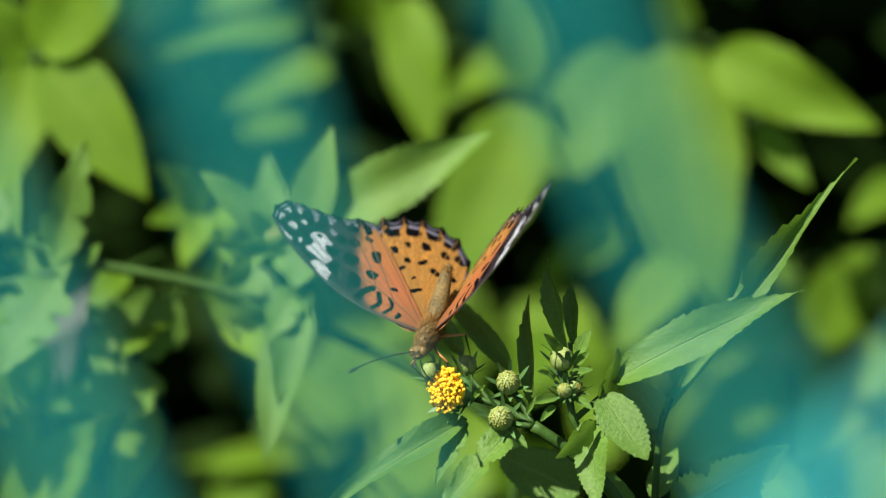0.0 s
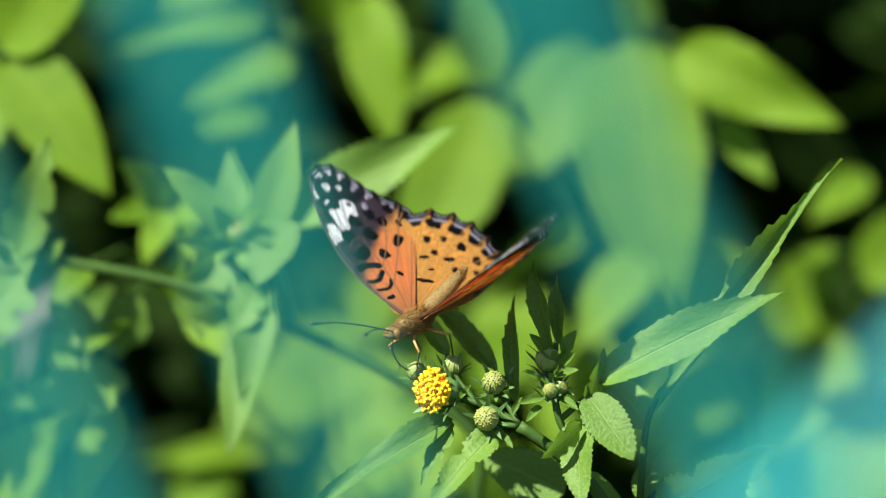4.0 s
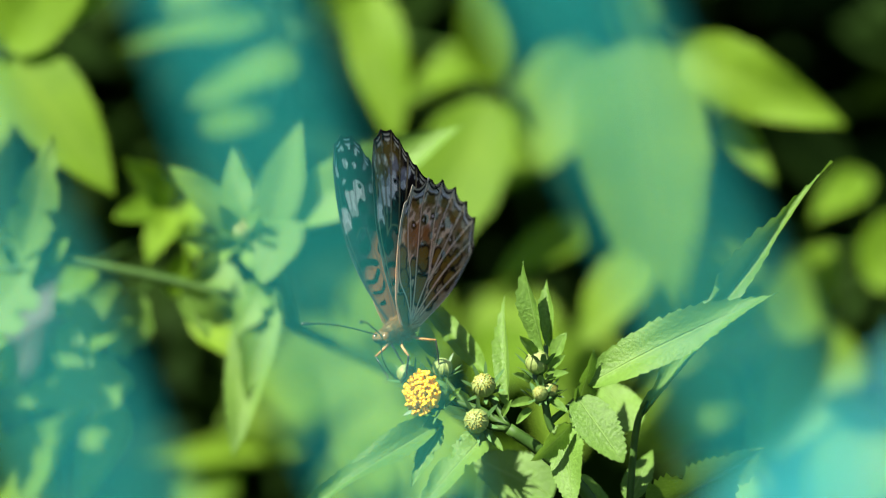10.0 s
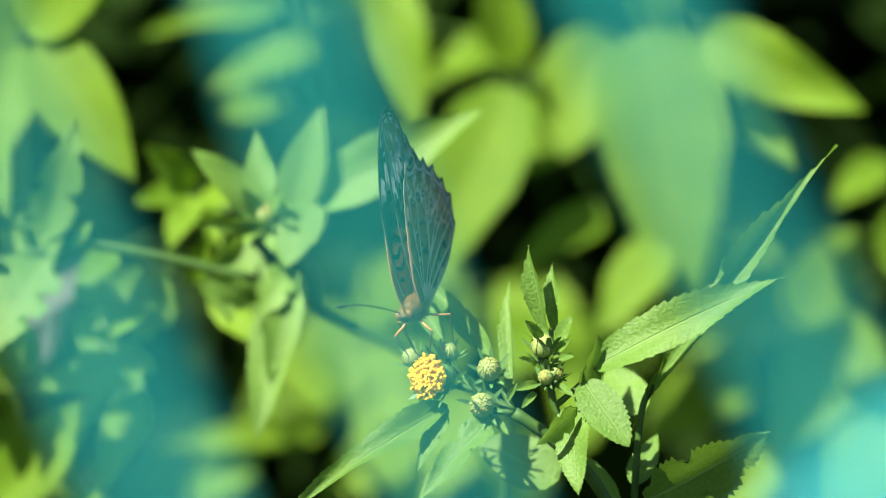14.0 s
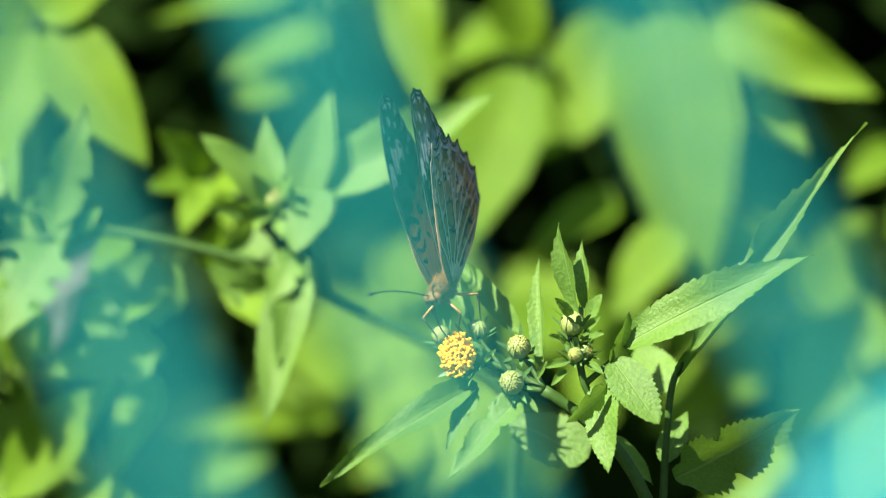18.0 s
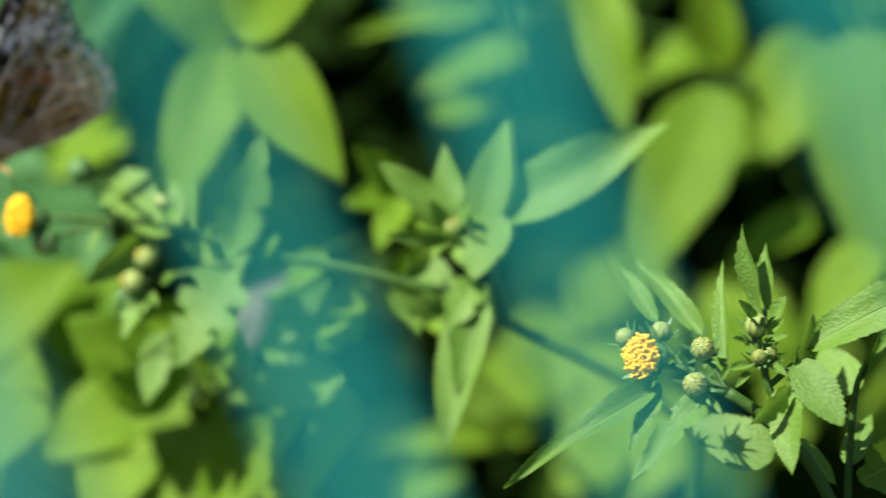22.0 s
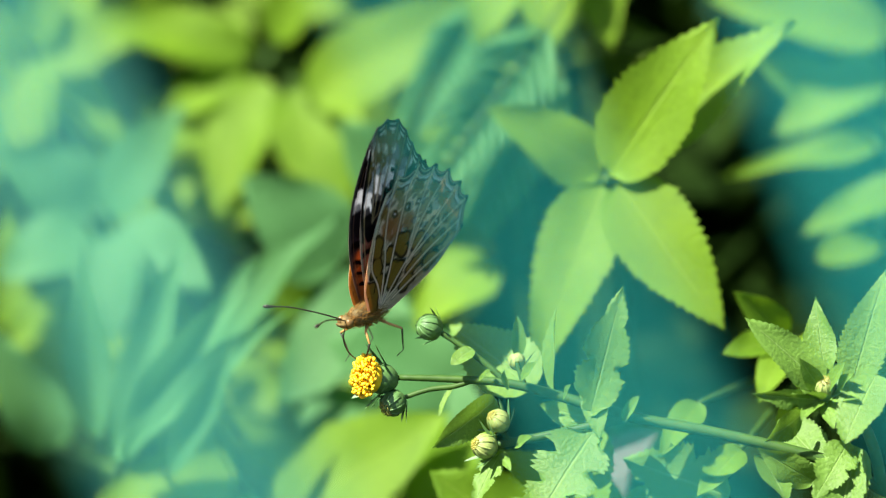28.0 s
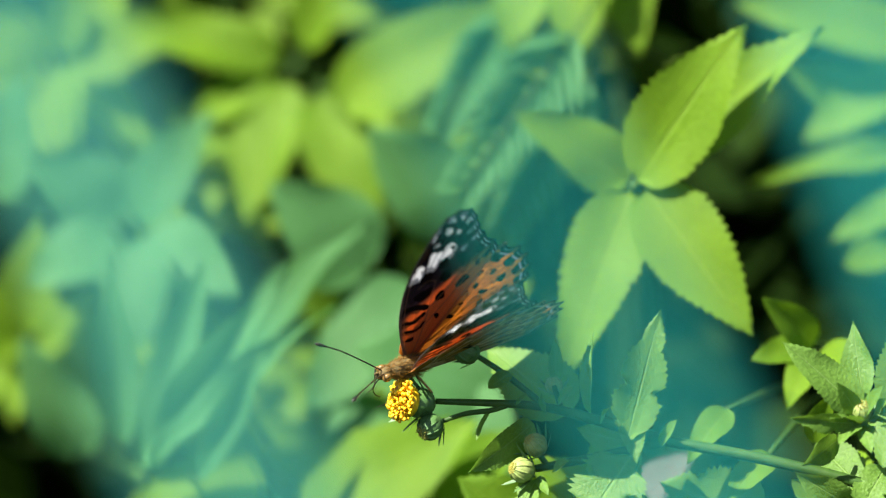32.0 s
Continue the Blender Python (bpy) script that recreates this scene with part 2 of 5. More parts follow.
def blade_grid(kind, seed):
    """Unit leaf, 1 long and 1 wide: points, faces and uv. kind: (teeth, fullness, where widest, fold, droop)."""
    teeth, full, widest, fold, droop, lobes, cut = (*kind, 0, 0.0)[:7]
    luck = random.Random(seed)
    rows, cols = max(2 * teeth, 14, 12 * lobes), (-1.0, -0.8, -0.42, 0.0, 0.42, 0.8, 1.0)
    verts, uvs, faces = [], [], []
    a = widest * full
    b = (1 - widest) * full
    top = widest ** a * (1 - widest) ** b
    wave, phase = luck.uniform(0.01, 0.03), luck.uniform(0, 6)
    twist = luck.uniform(-0.12, 0.12)
    for i in range(rows + 1):
        t = i / rows
        half = 0.5 * (max(t, 1e-4) ** a * max(1 - t, 1e-4) ** b) / top
        for c in cols:
            tooth = 1.0
            y = t
            if abs(c) == 1 and teeth and 1 < i < rows - 1:
                tooth = (1.03 if i % 2 else 0.95 - 0.05 * (lobes > 0)) + luck.uniform(-0.04, 0.04)
                y = t + (0.45 / rows if i % 2 else -0.25 / rows)
            if lobes:
                notch = abs(((t * lobes + (0.15 if c > 0 else 0.0)) % 1.0) - 0.30)
                tooth *= 1 - cut * max(0.0, 1 - notch / 0.22) * abs(c) ** 2 * min(1.0, 2.5 * (1 - t))
            x = c * half * tooth
            z = fold * abs(x) - droop * t * t + wave * math.sin(9 * t + phase + 2 * c) * abs(c) + twist * t * x
            verts.append((x, y, z))
            uvs.append((0.5 + 0.5 * c, t))
    n = len(cols)
    for i in range(rows):
        for k in range(n - 1):
            faces.append((i * n + k, i * n + k + 1, (i + 1) * n + k + 1, (i + 1) * n + k))
    return verts, faces, uvs


KINDS = {
    "ovate": (19, 1.50, 0.33, 0.10, 0.14),
    "broad": (15, 1.20, 0.40, 0.08, 0.12),
    "lance": (20, 1.80, 0.34, 0.12, 0.10),
    "narrow": (8, 1.35, 0.40, 0.16, 0.08),
    "lobed": (24, 1.45, 0.34, 0.10, 0.12, 4, 0.62),
    "cleft": (21, 1.60, 0.36, 0.12, 0.10, 3, 0.42),
    "plain": (0, 1.20, 0.45, 0.12, 0.10),
}
BLADES = {}


def blade(kind, seed, material):
    key = (kind, seed % 4, material.name)
    if key not in BLADES:
        verts, faces, uvs = blade_grid(KINDS[kind], seed % 4)
        me = bpy.data.meshes.new("leaf")
        me.from_pydata(verts, [], faces)
        layer = me.uv_layers.new(name="UVMap")
        loop = np.zeros(len(me.loops), dtype=np.int32)
        me.loops.foreach_get("vertex_index", loop)
        layer.data.foreach_set("uv", np.array(uvs)[loop].astype(np.float32).ravel())
        me.materials.append(material)
        me.polygons.foreach_set("use_smooth", [True] * len(me.polygons))
        BLADES[key] = me
    return BLADES[key]


def leaf_pose(base, tip, width, roll=0.0, facing=(-0.1, -0.93, 0.35)):
    """Pose of a unit leaf from base to tip (world), its upper face turned to `facing` in the bed, rolled in degrees."""
    along = tip - base
    size = along.length
    along.normalize()
    up = BED.to_3x3() @ Vector(facing)
    up = (up - along * up.dot(along)).normalized()
    side = along.cross(up)
    turn = Matrix((side, along, up)).transposed().to_4x4()
    return Matrix.Translation(base) @ turn @ Matrix.Rotation(radians(roll), 4, "Y") @ Matrix.Diagonal((width, size, size, 1))


def leaf(parent, kind, a, b, width, roll=0.0, material=None, name="leaf", label="", facing=(-0.1, -0.93, 0.35)):
    """A leaf of a plant from plan place a to b, width in plan units."""
    seed = int(a[0] * 7 + b[1] * 3 + width)
    ob = new(name, blade(kind, seed, material or LEAF))
    d = a[2] if len(a) > 2 else 0
    k = (REACH + d) / REACH / 9000
    settle(ob, parent, leaf_pose(spot(*a), spot(*b), width * k, roll, facing))
    return tagged(ob, label)


def ball(bm, centre, r, squash=(1, 1, 1), turn=None, u=12, v=8):
    m = Matrix.Translation(centre) @ (turn or Matrix()) @ Matrix.Diagonal((r * squash[0], r * squash[1], r * squash[2], 1))
    bmesh.ops.create_uvsphere(bm, u_segments=u, v_segments=v, radius=1, matrix=m)
    return bm


def toward(way):
    """Turn that lays +Z along a way given in the bed."""
    return (BED.to_3x3() @ Vector(way)).to_track_quat("Z", "Y").to_matrix().to_4x4()


def bract_mesh(bm, m, length, width, lift):
    """One pointed bract, curling out from the base at m."""
    rows = []
    for i in range(5):
        t = i / 4
        w = width * (1 - t) ** 0.6 * (0.75 + 0.5 * t)
        y = math.sin(t * lift) * length / max(lift, 0.3)
        z = t * length * math.cos(t * lift * 0.7)
        rows.append([bm.verts.new(m @ Vector((x, y - 0.2 * abs(x), z))) for x in (-w / 2, 0, w / 2)])
    for a, b in zip(rows, rows[1:]):
        for k in (0, 1):
            bm.faces.new((a[k], a[k + 1], b[k + 1], b[k]))
    return bm


def bracts(parent, m, count, radius, length, width, lift, material=None):
    for k in range(count):
        turn = m @ Matrix.Rotation(2 * math.pi * (k + 0.3 * math.sin(5 * k)) / count, 4, "Z") @ Matrix.Translation((0, radius, 0))
        part("bract", bract_mesh(bmesh.new(), turn, length * (1 + 0.15 * math.sin(3 * k)), width, lift), material or BRACT, parent)


def flower_head(parent, place, way, r=0.0036, seed=1):
    """Rayless yellow head: green cup, crowded florets, spreading bracts. way points out of the head, in the bed."""
    luck = random.Random(seed)
    m = Matrix.Translation(place) @ toward(way)
    bm = bmesh.new()
    ball(bm, m @ Vector((0, 0, -0.55 * r)), r, (0.85, 0.85, 0.95), toward(way))
    head = part("flower_head", bm, BRACT, parent, "yellow rayless flower head in a green cup")
    bm = bmesh.new()
    ball(bm, m @ Vector((0, 0, 0.15 * r)), r, (0.92, 0.92, 0.62), toward(way), 16, 10)
    part("disc", bm, YELLOW, head, "crowded yellow disc")
    bm = bmesh.new()
    count = 250
    for k in range(count):
        h = 1 - 0.98 * (k + 0.5) / count
        a = 2.39996 * k + luck.uniform(-0.3, 0.3)
        q = math.sqrt(max(0, 1 - h * h))
        out = Vector((q * math.cos(a), q * math.sin(a), 0.66 * h + 0.1))
        foot = m @ (r * (out * 0.86 + Vector((0, 0, 0.15))))
        tip = m @ (r * (out * luck.uniform(0.98, 1.27) + Vector((0, 0, 0.24))) + Vector([luck.uniform(-1, 1) * 0.12 * r for _ in "xyz"]))
        tube_mesh(bm, (foot, foot.lerp(tip, 0.6), foot.lerp(tip, 0.85), tip), (0.055 * r, 0.08 * r, 0.115 * r, 0.05 * r), 5)
    tagged(part("floret_tuft", bm, YELLOW, head, "small upright yellow florets"), kind="stuff")
    bracts(head, m @ Matrix.Translation((0, 0, -0.7 * r)), 8, 0.75 * r, 1.25 * r, 0.42 * r, 0.9)
    return head


def bud(parent, place, way, r=0.0025, open_=0.0, lift=0.45, skin=None):
    """Round bud in its bracts; open_ shows a little of the yellow inside."""
    m = Matrix.Translation(place) @ toward(way)
    bm = bmesh.new()
    ball(bm, place, r, (0.95, 0.95, 1.0), toward(way), 14, 10)
    for k in range(10):
        turn = m @ Matrix.Rotation(2 * math.pi * k / 10, 4, "Z")
        arc = [turn @ (r * 0.98 * Vector((math.sin(q) * 0.95, 0, math.cos(q)))) for q in (1.9, 1.4, 0.95, 0.5, 0.15)]
        tube_mesh(bm, arc, (0.05 * r, 0.09 * r, 0.10 * r, 0.08 * r, 0.02 * r), 5)
    b = part("bud", bm, skin or BUD, parent, "dark green flower bud" if skin else "pale green flower bud")
    if open_:
        bm = bmesh.new()
        for k in range(44):
            h, a = 1 - 0.40 * open_ * (k + 0.5) / 44, 2.39996 * k
            q = math.sqrt(max(0, 1 - h * h))
            foot = m @ (r * 0.9 * Vector((q * math.cos(a), q * math.sin(a), h)))
            tube_mesh(bm, (foot, m @ (r * (1.06 + 0.07 * math.sin(7 * k)) * Vector((q * math.cos(a), q * math.sin(a), h)))), (0.085 * r, 0.045 * r), 5)
        part("floret_tuft", bm, OLIVE_YELLOW, b)
    bracts(b, m @ Matrix.Translation((0, 0, -0.75 * r)), 8, 0.7 * r, (1.0 if skin else 1.35) * r, 0.45 * r, lift)
    return b


def risen(foot, first):
    """A straight rise from the ground to the first place of a stem."""
    return [foot.lerp(first, t) for t in (0, 0.4, 0.7, 0.86, 0.94, 0.98)] + [first]


def rooted(x, y, d):
    """Plan place carried straight down to the ground."""
    p = spot(x, y, d)
    return Vector((p.x, p.y, -0.01))


# ---- ground, net ----
def build_ground():
    bm = bmesh.new()
    n, grid = 40, []
    for j in range(n + 1):
        row = []
        for i in range(n + 1):
            u, v = 2 * i / n - 1, 2 * j / n - 1
            x, y = 60 * u ** 3 + 0.6 * u, 60 * v ** 3 + 0.6 * v
            row.append(bm.verts.new((x, y, 0.02 * noise.noise(Vector((3 * x, 3 * y, 0))) - 0.01)))
        grid.append(row)
    for a, b in zip(grid, grid[1:]):
        for k in range(n):
            bm.faces.new((a[k], a[k + 1], b[k + 1], b[k]))
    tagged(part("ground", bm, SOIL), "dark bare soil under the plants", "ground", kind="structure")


NET_DEPTH = -600


def build_net():
    """Wide-meshed blue-green plastic net hung on stakes between the lens and the flowers."""
    foot = rooted(-3400, 441, NET_DEPTH)
    net = thing("garden_net", foot, "blue-green plastic garden net with wide slanting meshes on stakes", "net")
    for k, x in enumerate((-3400, 4900)):
        low = rooted(x, 441, NET_DEPTH)
        part("stake", tube_mesh(bmesh.new(), (low, low + Vector((0, 0.01, 0.7)), low + Vector((0, 0, 1.5))), 0.008, 10), NET, net, "blue-green coated stake")
    for y in (-1500, 2600):
        part("border_rope", tube_mesh(bmesh.new(), glide([spot(-3400, y, NET_DEPTH), spot(700, y + 40, NET_DEPTH + 4), spot(4900, y, NET_DEPTH)]), 0.003, 8), NET, net)
    down = ((390, 850, 4.9), (1000, 1560, 5.6), (-240, 330, 4.3), (-1520, -1120, 4.0), (1900, 2350, 4.0), (-1950, -1450, 4.0), (2400, 2900, 4.0))
    for k, (top, low, wide) in enumerate(down):
        lean = (low - top) / 1300
        ribbon(net, (top - 1200 * lean, -1500), (low + 1600 * lean, 2600), wide, k)
    x0, y0, x1, y1 = 1300, 1120, 2000, 500
    ribbon(net, (x0 - 0.6 * (x1 - x0), y0 - 0.6 * (y1 - y0)), (x1 + 0.6 * (x1 - x0), y1 + 0.6 * (y1 - y0)), 5.2, 10, NET_GLARE, "pale cyan strand with sun glare put into its colour")
    # Widest strand, in a mint green of its own.
    ribbon(net, (-1603, -1500), (525, 2600), 7.5, 11, NET_MINT, "mint-green strand")


def ribbon(net, a, b, width, seed, material=None, label=""):
    bm = bmesh.new()
    rows, n = [], 60
    along = Vector((b[0] - a[0], b[1] - a[1])).normalized()
    side = Vector((-along.y, along.x))
    for i in range(n + 1):
        t = i / n
        wob = 10 * math.sin(11 * t + seed) + 4 * math.sin(37 * t + seed)
        x, y = a[0] + (b[0] - a[0]) * t + wob, a[1] + (b[1] - a[1]) * t
        half = width * 18 / 2 * (1 + 0.12 * math.sin(19 * t + 2 * seed))
        d = NET_DEPTH + 3 * math.sin(12 * t + seed) + 2 * (seed % 2)
        rows.append([bm.verts.new(spot(x + side.x * q * half, y + side.y * q * half, d + lift)) for q, lift in ((-1, 0), (-0.5, -0.8), (0.5, -0.8), (1, 0), (0.5, 0.8), (-0.5, 0.8))])
    for p, q in zip(rows, rows[1:]):
        for k in range(6):
            bm.faces.new((p[k], p[(k + 1) % 6], q[(k + 1) % 6], q[k]))
    bm.faces.new(rows[0])
    bm.faces.new(rows[-1][::-1])
    return part("strand", bm, material or NET, net, label)


build_ground()
build_net()


# ---- the flowering plant in front ----
def near(x, y, d=0.0):
    return (x - 38, y + 45, d)


def build_front_plant():
    p = thing("flowering_plant", rooted(1110, 930, 6), "green flowering plant with toothed leaves, buds and a yellow head", "plant")
    s = lambda *q: spot(*near(*q))
    stem(p, (*risen(rooted(1110, 930, 6), s(1165, 1000, 10)), s(1119, 885, 6), s(1069, 800, 3), s(1000, 735, 1), s(936, 690)), 0.0016, 0.0012, "stem", label="ribbed green main stem")
    stem(p, (s(1160, 990, 12), s(1148, 879, 10), s(1160, 700, 8), s(1180, 640, 8)), 0.0009, 0.0006, "side_stem")
    stem(p, (s(1052, 780, 3), s(1030, 720, 1), s(1008, 680), s(998, 630), s(990, 590)), 0.0009, 0.0007, "side_stem")
    stem(p, (s(936, 690), s(880, 655, 2), s(820, 640, 3), s(800, 632, 3)), 0.0009, 0.0005, "flower_stalk")
    stem(p, (s(936, 690), s(915, 650, 2), s(897, 628, 2)), 0.0007, 0.0005, "flower_stalk")
    stem(p, (s(936, 690), s(905, 688), s(887, 683)), 0.0007, 0.0005, "flower_stalk")
    stem(p, (s(860, 648, 3), s(830, 610, 5), s(820, 592, 5)), 0.0005, 0.0004, "flower_stalk")
    stem(p, (s(815, 640, 4), s(775, 610, 6), s(758, 598, 6)), 0.0005, 0.0004, "flower_stalk")
    stem(p, (s(1008, 680), s(1045, 648, 1), s(1073, 621, 1)), 0.0007, 0.0005, "side_stem")
    flower_head(p, s(794, 629), (-0.70, -0.70, 0.12), 0.0037, 1)
    bud(p, s(755, 594, 7), (-0.5, -0.6, 0.6), 0.0020)
    bud(p, s(818, 584, 6), (0.1, -0.5, 0.8), 0.0021)
    bud(p, s(892, 614, 1), (-0.1, -0.85, 0.4), 0.0025, 0.8, 0.7)
    bud(p, s(879, 677, -2), (-0.2, -0.95, 0.1), 0.0026, 0.7, 0.5)
    bud(p, s(987, 573), (-0.1, -0.55, 0.8), 0.0025)
    bud(p, s(992, 628, -3), (-0.3, -0.8, 0.3), 0.0016, 0.5, 0.8)
    bud(p, s(1010, 622, -1), (0.4, -0.8, 0.3), 0.0015, 0.4, 0.8)
    m = Matrix.Translation(s(997, 628, 1)) @ toward((0, -0.2, 1))
    for k, (h, n) in enumerate(((0.006, 9), (0.002, 9), (-0.002, 7))):
        bracts(p, m @ Matrix.Translation((0, 0, h)) @ Matrix.Rotation(0.4 * k, 4, "Z"), n, 0.0014, 0.0046, 0.0017, 1.2)
    for kind, x0, y0, d0, x1, y1, d1, w, roll in (
        ("narrow", 811, 568, 14, 743, 461, 20, 40, 10), ("narrow", 894, 592, 14, 772, 446, 24, 50, 15),
        ("narrow", 936, 654, 4, 919, 452, 12, 42, -35), ("narrow", 998, 556, 0, 953, 398, -3, 50, -70),
        ("narrow", 1012, 548, 1, 998, 424, 4, 36, -40), ("narrow", 1014, 565, -1, 1036, 520, -3, 32, 0),
        ("ovate", 1076, 612, 0, 1397, 434, -8, 98, 18), ("cleft", 1172, 668, 8, 1490, 208, 2, 64, 24)):
        leaf(p, kind, near(x0, y0, d0), near(x1, y1, d1), 0.87 * w, 0.5 * roll, facing=(-0.28, -0.82, 0.5))
    for kind, x0, y0, d0, x1, y1, d1, w, roll in (
        ("broad", 1058, 636, -1, 1136, 742, -10, 88, -10), ("ovate", 1040, 680, 0, 1040, 828, -10, 84, 20),
        ("lance", 819, 679, 1, 541, 839, -14, 66, -15), ("narrow", 790, 668, 3, 699, 731, 2, 26, -50),
        ("cleft", 818, 684, 1, 762, 788, -6, 46, -20), ("cleft", 905, 690, 0, 764, 838, -12, 74, -20),
        ("broad", 1015, 810, 22, 872, 735, 26, 115, 0), 
        ("ovate", 1052, 779, 6, 1140, 850, 10, 60, -60), ("broad", 1165, 690, 20, 1095, 605, 28, 84, 0),
        ("lance", 1148, 820, 12, 1190, 720, 18, 60, 20)):
        leaf(p, kind, near(x0, y0, d0), near(x1, y1, d1), 0.87 * w, 0.5 * roll, facing=(-0.28, -0.82, 0.5))
    leaf(p, "cleft", near(1168, 846, 8), near(1392, 742, 0), 150, facing=(0.72, -0.66, -0.06))
    leaf(p, "cleft", near(1056, 652, 1), near(1094, 556, -3), 58, facing=(0.72, -0.66, -0.06))
    leaf(p, "cleft", near(1046, 684, -4), near(982, 752, -8), 66, facing=(0.8, -0.5, -0.2))
    for x0, y0, x1, y1, w in ((1000, 600, 1040, 590, 18), (975, 606, 945, 592, 16), (978, 640, 938, 648, 18), (1012, 640, 1040, 660, 16), (985, 560, 958, 528, 20), (1008, 585, 1034, 560, 18), (975, 655, 950, 680, 15)):
        leaf(p, "narrow", near(x0, y0, -1), near(x1, y1, -5), w)
    for x0, y0, x1, y1, w in ((806, 664, 770, 655, 12), (832, 640, 850, 618, 12), (900, 700, 925, 728, 16), (866, 640, 848, 622, 10), (925, 668, 940, 640, 12)):
        leaf(p, "narrow", near(x0, y0, 0), near(x1, y1, -3), w)
    return p


# ---- the flowering plant behind it, with the second flower ----
def far(x, y, d=40.0):
    k = (REACH + d) / (REACH + d + 32)
    return (784 + (0.9772 * x - 1808.5 + -13.1) * k, 441 + (0.9770 * y - 696.0) * k, d + 32)


def build_second_plant():
    p = thing("flowering_plant", rooted(760, 900, 80), "green flowering plant with a long arching stem and yellow head", "plant")
    s = lambda *q: spot(*far(*q))
    stem(p, (*risen(rooted(760, 900, 80), s(1900, 1070, 45)), s(1755, 960, 43), s(1555, 862, 41), s(1471, 817), s(1280, 768), s(1110, 737)), 0.0016, 0.0011, "stem", label="arching green main stem")
    stem(p, (s(1110, 737), s(982, 698), s(893, 677), s(800, 671), s(708, 668)), 0.0012, 0.0006, "flower_stalk")
    stem(p, (s(1112, 738), s(1010, 762), s(902, 783), s(872, 788)), 0.0011, 0.0007, "flower_stalk")
    stem(p, (s(901, 678), s(869, 650), s(830, 620), s(789, 593), s(768, 582)), 0.0007, 0.0005, "flower_stalk")
    stem(p, (s(835, 675), s(805, 684), s(760, 690), s(706, 708)), 0.0006, 0.0005, "flower_stalk")
    stem(p, (s(1558, 864, 41), s(1545, 800, 39), s(1525, 748, 38), s(1500, 705, 38), s(1465, 692, 38)), 0.0013, 0.0009, "side_stem")
    stem(p, (s(930, 680), s(920, 650), s(917, 640)), 0.0006, 0.0005, "side_stem")
    stem(p, (s(905, 780), s(890, 760), s(886, 750)), 0.0006, 0.0005, "flower_stalk")
    flower_head(p, s(662, 668, 38), (-0.80, -0.55, 0.12), 0.0037, 3)
    bud(p, s(699, 713, 39), (-0.6, -0.5, -0.5), 0.0027, 0.5, 0.3, BRACT)
    bud(p, s(763, 580, 40), (-0.75, -0.45, 0.3), 0.0027, 0.0, 0.25, BRACT)
    bud(p, s(885, 745, 38), (-0.5, -0.6, 0.5), 0.0024, 0.3)
    bud(p, s(861, 789, 36), (-0.75, -0.6, 0.2), 0.0026, 0.3)
    bud(p, s(917, 640, 42), (-0.1, -0.5, 0.8), 0.0018)
    bud(p, s(1457, 685, 36), (0, -0.7, 0.6), 0.0022, 0.4, 0.8)
    bracts(p, Matrix.Translation(s(1457, 700, 37)) @ toward((0, -0.5, 0.8)), 8, 0.0022, 0.0055, 0.0018, 0.8)
    for kind, x0, y0, d0, x1, y1, d1, w, roll in (
        ("cleft", 1046, 735, 36, 1103, 512, 30, 96, 15), ("ovate", 1052, 665, 38, 1060, 772, 33, 58, 0),
        ("narrow", 982, 690, 42, 978, 545, 40, 44, -45), ("narrow", 920, 632, 42, 919, 561, 39, 28, 20),
        ("ovate", 945, 690, 50, 797, 562, 56, 138, 10),
        ("broad", 840, 618, 39, 801, 641, 36, 34, 10), ("narrow", 805, 686, 40, 777, 734, 37, 16, 40),
        ("cleft", 885, 806, 38, 837, 890, 32, 52, 10), ("lobed", 1052, 764, 38, 930, 940, 28, 140, 0)):
        leaf(p, kind, far(x0, y0, d0), far(x1, y1, d1), 0.9 * w, roll)
    for kind, x0, y0, d0, x1, y1, d1, w, roll in (
        ("ovate", 1050, 740, 46, 950, 718, 50, 56, -30),
        ("ovate", 1450, 682, 36, 1330, 560, 30, 84, 15), ("lance", 1460, 664, 39, 1437, 527, 40, 62, -15),
        ("lance", 1505, 685, 38, 1562, 482, 34, 92, 10), ("lance", 1535, 665, 40, 1865, 482, 34, 122, 10),
        ("broad", 1547, 664, 36, 1490, 772, 26, 90, 5), ("cleft", 1500, 780, 37, 1440, 880, 30, 76, -15)):
        leaf(p, kind, far(x0, y0, d0), far(x1, y1, d1), 0.9 * w, roll)
    for kind, x0, y0, d0, x1, y1, d1, w, roll in (
        ("broad", 1450, 815, 46, 1375, 735, 52, 90, 0), ("ovate", 1508, 795, 38, 1425, 1090, 24, 100, 10),
        ("ovate", 1515, 790, 38, 1462, 985, 26, 80, -10), ("ovate", 1440, 850, 40, 1343, 800, 34, 66, -40),
        ("cleft", 1250, 960, 56, 1040, 1000, 46, 120, 0),
        ("lance", 1130, 860, 60, 1180, 1010, 54, 80, 0), ("ovate", 930, 880, 50, 880, 1010, 44, 80, 0)):
        leaf(p, kind, far(x0, y0, d0), far(x1, y1, d1), 0.9 * w, roll)
    leaf(p, "ovate", far(880, 706, 40), far(778, 798, 33), 66, facing=(0.75, -0.6, -0.15))
    leaf(p, "cleft", far(1290, 876, 54), far(1108, 810, 48), 130, facing=(0.6, -0.7, -0.1))
    leaf(p, "cleft", far(1470, 708, 36), far(1335, 704, 28), 44, facing=(0.6, -0.6, -0.5))
    leaf(p, "ovate", far(1415, 735, 44), far(1362, 782, 38), 50, facing=(0.7, -0.6, -0.2))
    leaf(p, "ovate", far(1345, 806, 42), far(1400, 880, 34), 64, facing=(0.6, -0.7, -0.2))
